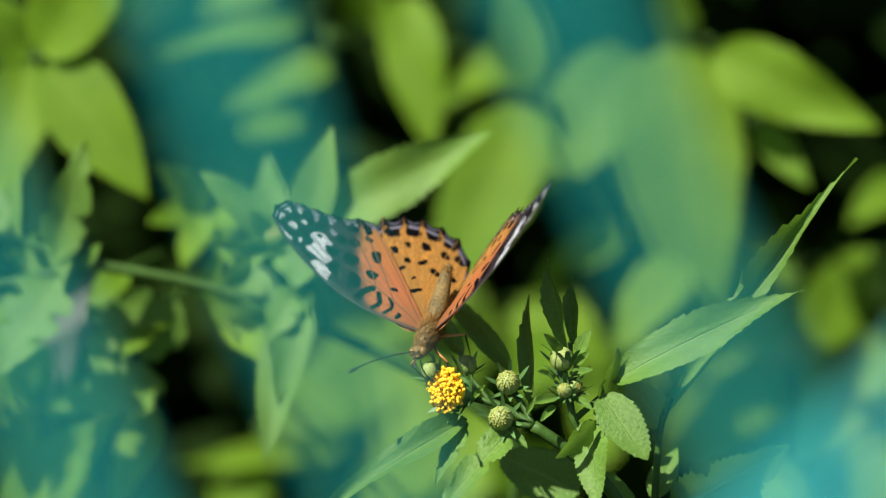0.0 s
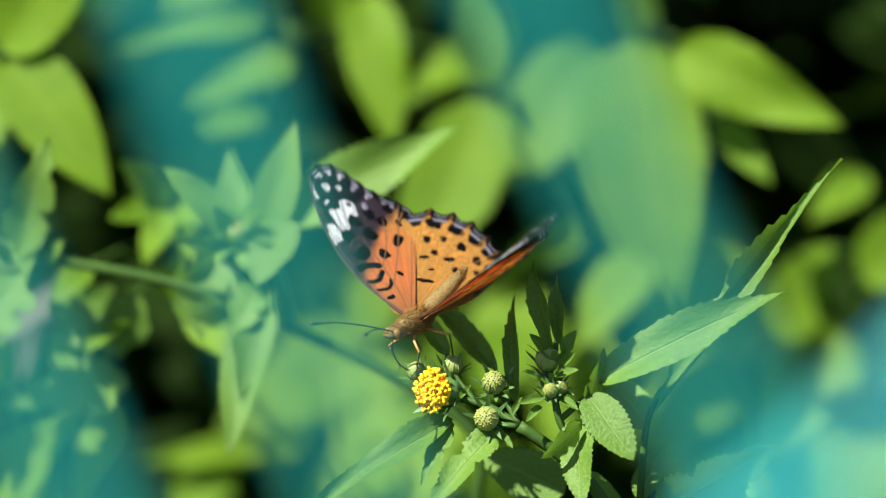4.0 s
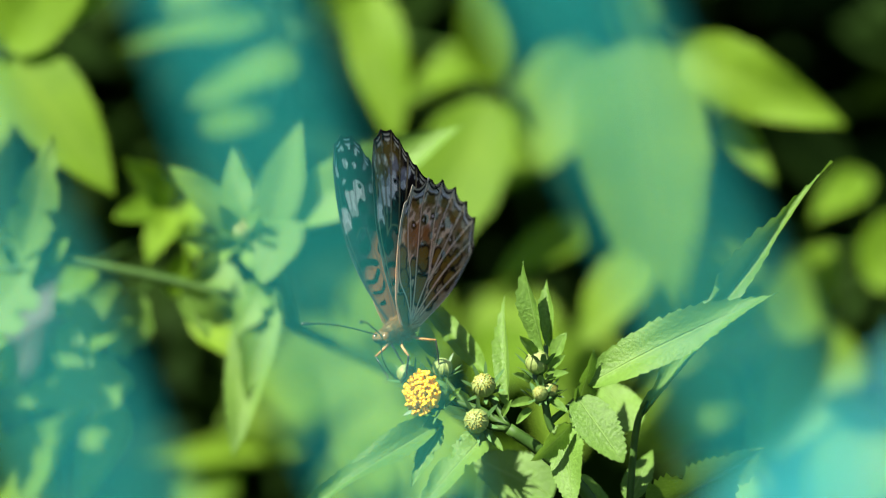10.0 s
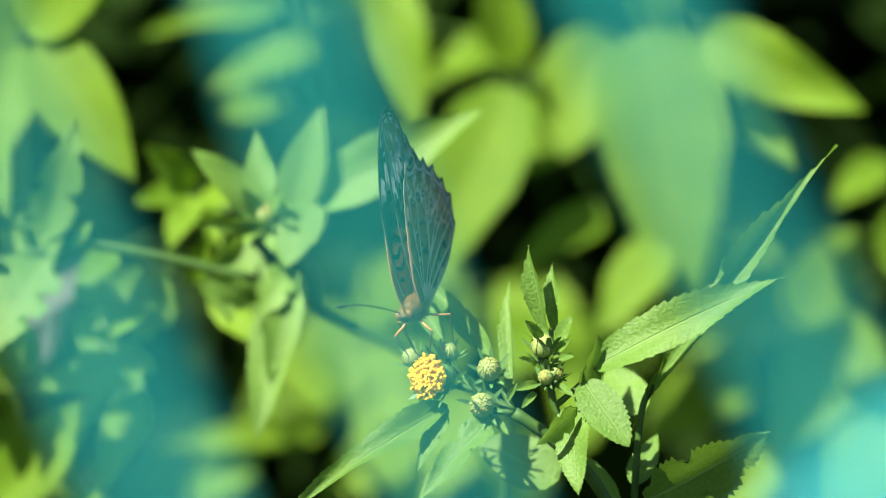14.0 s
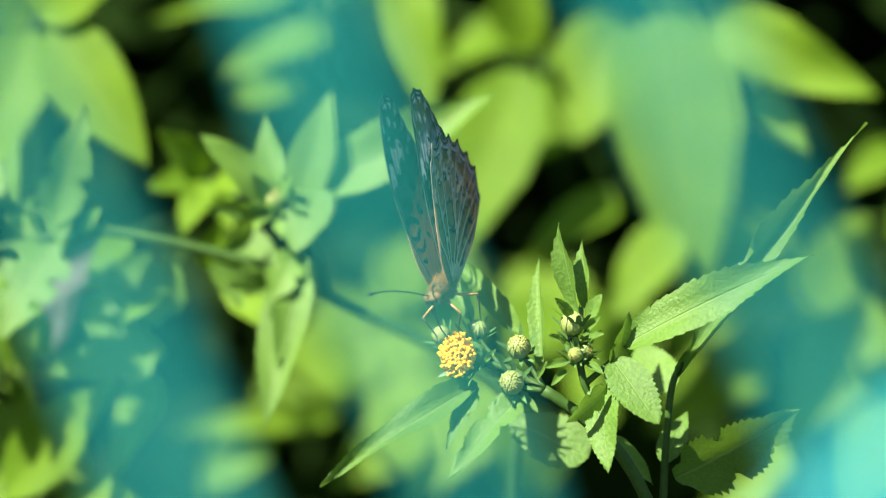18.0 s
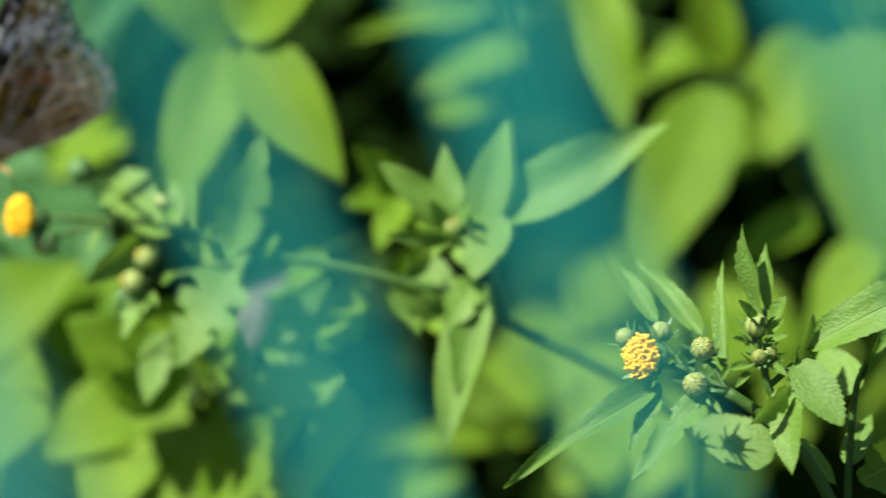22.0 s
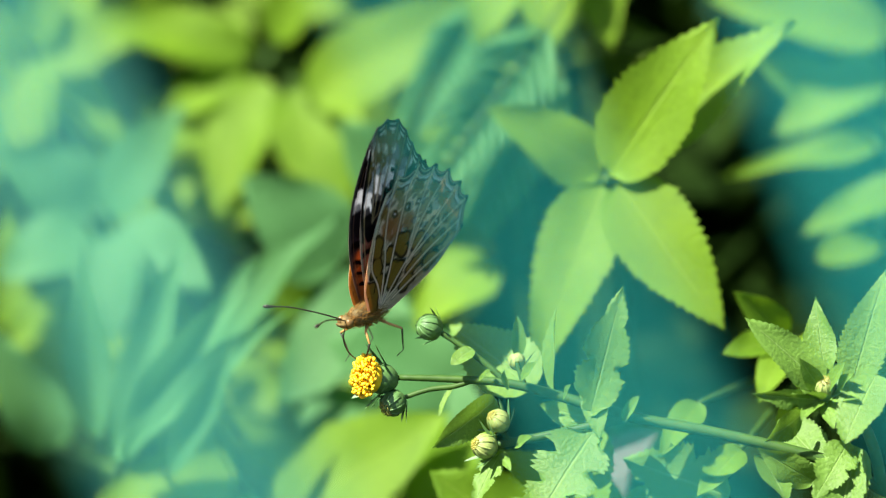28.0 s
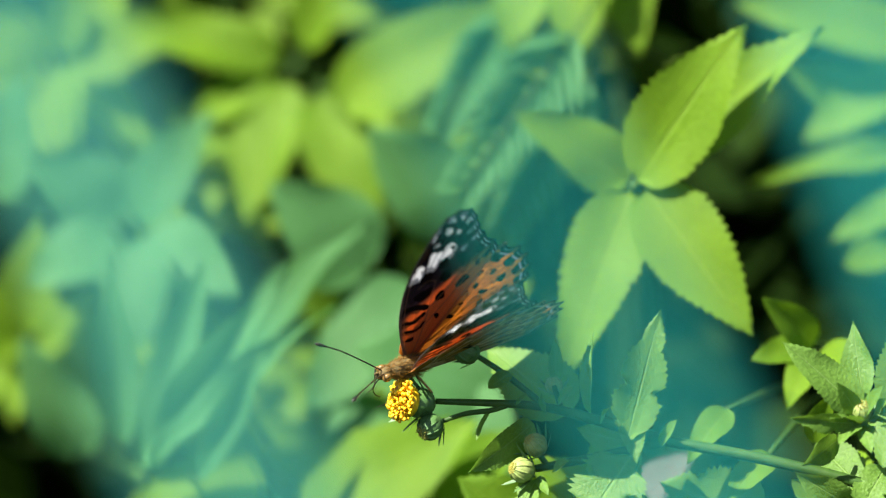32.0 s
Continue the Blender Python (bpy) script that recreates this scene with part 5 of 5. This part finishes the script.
# ---- what moves ----
def swayed(ob, rows):
    """Wind: (seconds, mm to the right, mm up) in the bed."""
    home = ob.matrix_basis.copy()
    turn = BED.to_3x3()
    walk(ob, [(t, Matrix.Translation(turn @ Vector((x / 1000, 0, z / 1000))) @ home) for t, x, z in rows])


def motions():
    swayed(FRONT, (
        (0.0, 2.9, 1.6),
        (0.5, 6.2, 2.8),
        (1.0, 6.8, 2.6),
        (1.5, 1.6, 1.4),
        (2.0, 6.3, 1.8),
        (2.5, 9.6, 4.1),
        (3.0, 9.8, 3.1),
        (3.5, 9.0, 1.5),
        (5.5, 3.1, 0.3),
        (6.0, 4.2, 3.5),
        (6.5, 2.6, 0.2),
        (7.0, 3.0, 1.4),
        (7.5, 4.2, 2.3),
        (8.0, 4.2, 3.1),
        (8.5, 2.0, 0.2),
        (9.0, 2.0, 0.9),
        (9.5, 4.2, 1.7),
        (10.0, 4.1, 0.1),
        (10.5, 1.7, 1.2),
        (11.0, 3.3, 1.1),
        (11.5, 2.9, 1.0),
        (12.0, 1.3, -0.1),
        (12.5, -1.7, -0.4),
        (13.0, -0.5, -0.4),
        (13.5, 0.1, -0.0),
        (14.0, 0.5, 0.5),
        (14.5, 1.5, 0.2),
        (16.5, 1.5, 1.3),
        (17.0, 3.4, 1.1),
        (17.5, 3.9, 1.0),
        (18.0, 3.8, 2.0),
        (18.5, 4.8, 1.4),
        (19.0, 2.7, 3.8),
        (19.5, 4.8, 4.9),
        (20.0, 3.3, 4.5),
        (20.5, 2.0, 4.5),
        (21.0, 3.0, 6.0),
        (21.5, 1.1, 2.1),
        (22.0, 1.5, 4.9),
        (22.5, 1.6, 5.9),
        (23.0, -2.1, 4.0),
        (25.0, -0.7, 2.1),
        (32.0, -0.7, 2.1),
    ))
    swayed(SECOND, (
        (0.0, 7.5, 3.6),
        (5.5, 7.6, 3.6),
        (9.0, 7.6, 3.6),
        (13.0, 7.9, 3.6),
        (13.5, 7.3, 3.4),
        (14.0, 7.8, 4.1),
        (14.5, 7.9, 3.4),
        (16.5, 6.4, 4.5),
        (17.0, 7.3, 3.7),
        (17.5, 7.5, 3.9),
        (18.0, 7.0, 4.1),
        (18.5, 7.8, 3.7),
        (19.0, 7.3, 3.7),
        (19.5, 7.9, 4.2),
        (20.0, 7.6, 3.9),
        (21.5, 2.3, -0.9),
        (22.0, 3.4, 1.9),
        (22.5, -1.5, -0.9),
        (23.0, -0.8, -1.0),
        (23.5, 0.7, 1.0),
        (24.0, -0.2, 0.3),
        (24.5, 0.0, -0.5),
        (25.0, 0.5, 0.3),
        (25.5, 1.1, 0.5),
        (27.5, -0.3, -0.5),
        (28.0, 0.4, -0.3),
        (28.5, -0.1, -0.6),
        (29.0, -0.6, -1.7),
        (29.5, 0.6, -1.6),
        (30.0, 0.8, -0.7),
        (30.5, 0.5, -1.6),
        (31.0, 0.8, -1.4),
        (31.5, 1.6, -2.7),
        (32.0, 2.2, -3.8),
    ))
    # seconds; place in the bed in mm; heading, pitch and roll; lift of either wing, sweep of the forewings, in degrees
    flight = (
        (0.0, -4.6, 2.0, -12.5, 158, -36, 5, 40, 39, 12),
        (0.2, -2.8, 2.0, -11.8, 160, -39, 4, 60, 64, 11),
        (0.4, -1.3, 2.0, -12.4, 161, -25, 3, 72, 87, 18),
        (0.6, -0.4, 2.0, -10.3, 155, -38, 3, 69, 72, 10),
        (0.8, -0.9, 2.0, -11.5, 163, -42, 4, 50, 52, 8),
        (1.0, -0.9, 2.0, -12.6, 161, -39, 6, 45, 49, 11),
        (1.2, -2.7, 2.0, -11.6, 156, -33, 6, 63, 66, 8),
        (1.4, -4.8, 2.0, -13.1, 157, -27, 7, 78, 92, 16),
        (1.6, -4.1, 2.0, -12.0, 157, -41, 4, 66, 73, 10),
        (1.8, -3.1, 2.0, -11.6, 165, -45, 4, 38, 43, 14),
        (2.0, -1.5, 2.0, -10.7, 153, -36, 3, 12, 19, 20),
        (2.2, -0.6, 2.0, -6.7, 141, -35, -4, 22, 22, 18),
        (2.4, 2.9, 2.0, -6.2, 130, -36, -15, 62, 45, 15),
        (2.6, 5.2, 2.0, -8.8, 129, -30, -16, 80, 69, 15),
        (2.8, 4.1, 2.0, -11.6, 122, -27, -12, 45, 35, 12),
        (3.0, 3.2, 2.0, -10.2, 125, -26, -5, 22, 25, 10),
        (3.2, 1.3, 2.0, -10.3, 129, -26, -7, 31, 31, 11),
        (3.4, 1.8, 2.0, -10.5, 137, -23, -12, 81, 76, 14),
        (3.9, 0.4, 2.0, -11.0, 136, -22, -10, 29, 28, 15),
        (4.3, -0.8, 2.0, -11.3, 136, -22, -9, 90, 92, 15),
        (4.7, -1.9, 2.0, -11.7, 135, -21, -7, 29, 28, 15),
        (5.2, -3.4, 2.0, -12.1, 134, -20, -6, 91, 92, 22),
        (5.6, -4.5, 2.0, -12.5, 133, -20, -4, 85, 84, 24),
        (5.8, -2.5, 2.0, -10.7, 129, -20, 6, 90, 92, 15),
        (6.0, -4.3, 2.0, -10.2, 120, -15, 2, 91, 92, 27),
        (6.2, -3.2, 2.0, -9.9, 124, -27, -4, 72, 68, 17),
        (6.4, -5.1, 2.0, -12.4, 130, -25, -2, 48, 47, 16),
        (6.6, -5.2, 2.0, -12.2, 130, -26, -2, 29, 28, 15),
        (6.8, -5.1, 2.0, -13.2, 133, -24, -3, 40, 37, 15),
        (7.0, -4.2, 2.0, -11.7, 132, -31, -3, 60, 58, 12),
        (7.2, -4.2, 2.0, -11.2, 131, -27, -5, 80, 78, 15),
        (7.4, -2.3, 2.0, -11.1, 127, -26, -2, 87, 92, 13),
        (7.6, -2.2, 2.0, -10.7, 131, -21, -3, 84, 88, 16),
        (7.8, -3.6, 2.0, -10.7, 134, -24, -3, 71, 74, 19),
        (8.0, -4.5, 2.0, -10.1, 128, -28, -2, 69, 68, 13),
        (8.2, -5.0, 2.0, -12.0, 129, -23, -2, 84, 88, 16),
        (8.6, -6.1, 2.0, -12.8, 128, -20, 3, 90, 92, 15),
        (9.0, -7.6, 2.0, -13.8, 131, -18, -1, 77, 84, 22),
        (9.2, -4.3, 2.0, -10.8, 137, -24, 1, 50, 52, 16),
        (9.4, -4.4, 2.0, -10.4, 140, -25, 0, 28, 27, 16),
        (9.6, -3.9, 2.0, -10.7, 142, -24, 2, 37, 38, 16),
        (9.8, -3.8, 2.0, -11.5, 143, -21, 2, 72, 75, 20),
        (10.0, -4.1, 2.0, -13.0, 145, -15, 2, 79, 90, 25),
        (10.2, -4.9, 2.0, -10.8, 145, -25, 3, 65, 66, 18),
        (10.4, -6.5, 2.0, -11.6, 146, -29, 5, 43, 45, 18),
        (10.6, -7.7, 2.0, -11.5, 156, -28, 8, 17, 22, 8),
        (10.8, -7.3, 2.0, -10.8, 157, -29, 9, 10, 16, 10),
        (11.0, -6.4, 2.0, -11.8, 156, -31, 10, 21, 27, 11),
        (11.2, -5.1, 2.0, -11.4, 154, -33, 11, 40, 47, 13),
        (11.4, -4.5, 2.0, -10.1, 151, -33, 11, 62, 68, 10),
        (11.6, -5.9, 2.0, -11.4, 158, -34, 13, 48, 56, 12),
        (11.8, -6.3, 2.0, -11.7, 159, -33, 12, 36, 42, 15),
        (12.0, -6.2, 2.0, -12.5, 160, -30, 12, 40, 46, 14),
        (12.2, -7.2, 2.0, -12.4, 159, -25, 11, 75, 80, 12),
        (12.4, -8.2, 2.0, -13.0, 160, -22, 10, 83, 92, 12),
        (12.6, -7.5, 2.0, -12.9, 162, -22, 10, 80, 90, 14),
        (12.8, -7.9, 2.0, -13.3, 163, -24, 10, 69, 76, 16),
        (13.0, -7.6, 2.0, -10.9, 157, -40, 11, 55, 61, 4),
        (13.2, -6.5, 2.0, -11.2, 158, -30, 7, 64, 66, 10),
        (13.4, -7.0, 2.0, -11.1, 161, -25, 6, 78, 78, 14),
        (13.6, -5.8, 2.0, -11.4, 162, -21, 8, 83, 91, 11),
        (14.0, -6.0, 2.0, -11.4, 161, -15, 9, 92, 92, 17),
        (14.4, -5.1, 2.0, -11.3, 160, -16, 9, 91, 92, 16),
        (15.2, -4.4, 2.0, -10.9, 161, -18, 10, 91, 92, 16),
        (15.7, -3.9, 2.0, -10.6, 161, -19, 11, 92, 92, 17),
        (16.6, -3.1, 2.0, -10.1, 162, -21, 12, 90, 92, 12),
        (17.0, -2.8, 2.0, -11.1, 164, -14, 12, 89, 92, 14),
        (17.4, -2.7, 2.0, -11.8, 162, -13, 10, 90, 92, 16),
        (17.8, -3.1, 2.0, -10.5, 163, -19, 9, 73, 83, 20),
        (18.0, -3.1, 2.0, -10.4, 162, -19, 8, 82, 92, 15),
        (18.4, -1.8, 2.0, -10.8, 161, -15, 12, 88, 92, 16),
        (18.6, -2.8, 2.0, -10.4, 163, -23, 11, 69, 75, 20),
        (18.7, -2.4, 2.0, -9.5, 156, -23, 10, 55, 57, 23),
        (18.8, -4.5, 0, -8.5, 138, -28, -3, 58, 58, 14),
        (18.9, -24.3, -8, -11.5, 112, -6, -4, -14, 10, 6),
        (19.0, -39.1, -25.0, -19.8, 126, -14, -56, -98, -14, 58),
        (19.05, -61, -33, -24, 124, -17, -36, -32, 10, 32),
        (19.1, -86, -40, -27, 120, -22, -18, 34, 34, 14),
        (19.2, -117.3, -30.0, -17.5, 90, 10, -20, 60, 60, 0),
        (19.5, -148.3, 0.0, 10.4, 80, 10, -0, 10, 10, 0),
        (19.8, -161.3, 30.0, 41.5, 60, 10, -0, 50, 50, 0),
        (20.0, -114.0, 30.0, 38.2, 88, -6, -25, 32, 32, 12),
        (20.1, -90.1, 30.0, 36.2, 100, -10, -35, 25, 25, 15),
        (20.4, -134.5, 72.0, 35.9, 60, 0, -0, 60, 60, 0),
        (20.8, -150.2, 72.0, 15.3, 100, -5, -10, 30, 30, 0),
        (21.2, -145.1, 70.0, 12.5, 118, -10, -15, 70, 70, 5),
        (21.6, -134.8, 70.0, 15.6, 121, -10, -15, 30, 30, 3),
        (21.8, -129.9, 70.0, 18.4, 119, -10, -15, 30, 30, 3),
        (22.0, -138.5, 70.0, 20.3, 114, -5, -15, 85, 85, 12),
        (22.2, -137.0, 70.0, 19.9, 114, -6, -15, 60, 60, 8),
        (22.4, -140.3, 70.0, 20.5, 121, -8, -15, 38, 38, 4),
        (22.6, -138.8, 70, 17.5, 120, -23, -16, 22, 31, 18),
        (22.8, -136.5, 70, 18.8, 122, -22, -20, 33, 34, 18),
        (23.0, -140.4, 70, 17.2, 108, -17, -18, 50, 57, 26),
        (23.2, -136.4, 70.0, 17.5, 126, -12, -15, 90, 92, 39),
        (23.4, -132.6, 70.0, 19.3, 129, -17, -23, 92, 86, 35),
        (23.6, -132.6, 70.0, 15.7, 139, -12, -17, 60, 58, 14),
        (23.8, -131.1, 70, 17.1, 126, -21, -23, 39, 36, 18),
        (24.0, -135.5, 70, 17, 128, -21, -18, 26, 32, 11),
        (24.2, -132.4, 70, 17.8, 122, -22, -19, 34, 40, 17),
        (24.4, -133.0, 70.0, 15.5, 132, -18, -20, 74, 70, 15),
        (24.6, -131.2, 70.0, 15.3, 123, -19, -30, 92, 72, 21),
        (24.8, -129.8, 70, 17.2, 120, -21, -24, 45, 41, 14),
        (25.0, -132.7, 70, 18.2, 123, -18, -16, 36, 46, 15),
        (25.2, -131.8, 70, 18.8, 124, -23, -18, 22, 29, 12),
        (25.4, -130.2, 70, 17.9, 123, -22, -22, 32, 32, 11),
        (26.0, -131.7, 70, 18, 127, -22, -20, 36, 46, 15),
        (26.4, -132.6, 70, 18, 131, -21, -18, 22, 29, 12),
        (26.8, -133.5, 70.0, 18.0, 134, -21, -17, 92, 72, 21),
        (27.2, -134.5, 70, 18.1, 137, -21, -16, 32, 32, 11),
        (27.6, -135.4, 70.0, 18.1, 140, -20, -14, 55, 60, 5),
        (27.8, -134.1, 70.0, 18.5, 137, -25, -9, 61, 72, 1),
        (28.0, -134.4, 70.0, 17.9, 138, -21, -18, 92, 92, 19),
        (28.4, -134.8, 70.0, 16.9, 138, -18, -27, 92, 92, 25),
        (28.8, -133.1, 70.0, 16.5, 137, -20, -30, 92, 92, 25),
        (29.0, -133.7, 70.0, 14.3, 135, -15, -34, 92, 92, 28),
        (29.2, -133.7, 70.0, 14.9, 138, -17, -27, 92, 92, 26),
        (29.4, -135.7, 70, 15.2, 140, -29, -16, 21, 35, 14),
        (29.6, -134.6, 70, 15.9, 131, -29, -20, 37, 41, 17),
        (30.0, -134.9, 70, 16.8, 129, -32, -18, 31, 37, 16),
        (30.2, -132.8, 70, 16.7, 123, -32, -21, 43, 41, 12),
        (30.4, -133.2, 70, 14.6, 130, -21, -19, 92, 92, 34),
        (30.6, -134.6, 70, 13.7, 133, -21, -20, 92, 92, 38),
        (30.8, -135.6, 70, 13.9, 134, -22, -19, 92, 92, 37),
        (31.0, -134.4, 70, 12.8, 135, -21, -19, 92, 92, 38),
        (31.2, -133.7, 70, 11, 131, -19, -21, 84, 84, 30),
        (31.3, -133.85, 70, 11.6, 130, -20, -20, 64, 64, 24),
        (31.4, -134, 70, 12.2, 130, -21, -21, 50, 52, 17),
        (31.5, -133.55, 70, 11.9, 130, -22, -22, 43, 46, 14),
        (31.6, -133.1, 70, 11.6, 130, -22, -22, 40, 43, 13),
        (31.7, -132.8, 70, 11.2, 130, -22, -22, 42, 45, 13),
        (31.8, -132, 70, 11.2, 129, -22, -27, 52, 55, 17),
        (31.9, -131.9, 70, 9.3, 130, -19, -42, 70, 70, 24),
        (32.0, -131.8, 70, 8.4, 131, -15, -54, 78, 78, 28),
    )
    walk(BUTTERFLY, [(r[0], BED @ Matrix.Translation(Vector(r[1:4]) / 1000) @ Matrix.Rotation(radians(r[4]), 4, "Z") @ Matrix.Rotation(radians(r[5]), 4, "X")
                      @ Matrix.Rotation(radians(r[6]), 4, "Y")) for r in flight])
    walk(GNAT, [(t, BED @ Matrix.Translation(Vector((x, y, z)) / 1000) @ Matrix.Rotation(radians(h), 4, "Y") @ Matrix.Rotation(radians(20), 4, "X")) for t, x, y, z, h in (
        (0.0, -300.0, 92.0, -40.0, 90),
        (28.2, -262.0, 80.0, -60.0, 40),
        (28.7, -174.2, 62.0, -33.4, -20),
        (29.0, -160.9, 50.0, 5.0, -20),
        (29.2, -156.7, 47.0, 27.1, -50),
        (29.4, -136.9, 47.0, 47.8, 0),
        (29.6, -145.5, 50.0, 62.4, 60),
        (29.8, -142.1, 47.0, 57.9, -120),
        (30.0, -125.4, 47.0, 43.5, -80),
        (30.3, -94.4, 52.0, 72.9, -60),
        (30.7, -45.8, 72.0, 136.9, -60),
        (32.0, 20.6, 92.0, 159.7, -60),
    )])
    for (which, s), ob in WINGS.items():
        rows = []
        for r in flight:
            lift = r[7] if s > 0 else r[8]
            sweep = r[9] - 22 if which == "fore" else max(-25 - 34 * math.cos(radians(lift)), r[9] - 74)
            rows.append((r[0], pose(s * 0.0018, 0, 0.0006) @ pose(0, 0, 0, 0, -s * lift, 0) @ pose(0, 0, 0.0006 if which == "fore" else 0.0, 0, 0, s * sweep)))
        walk(ob, rows)


motions()
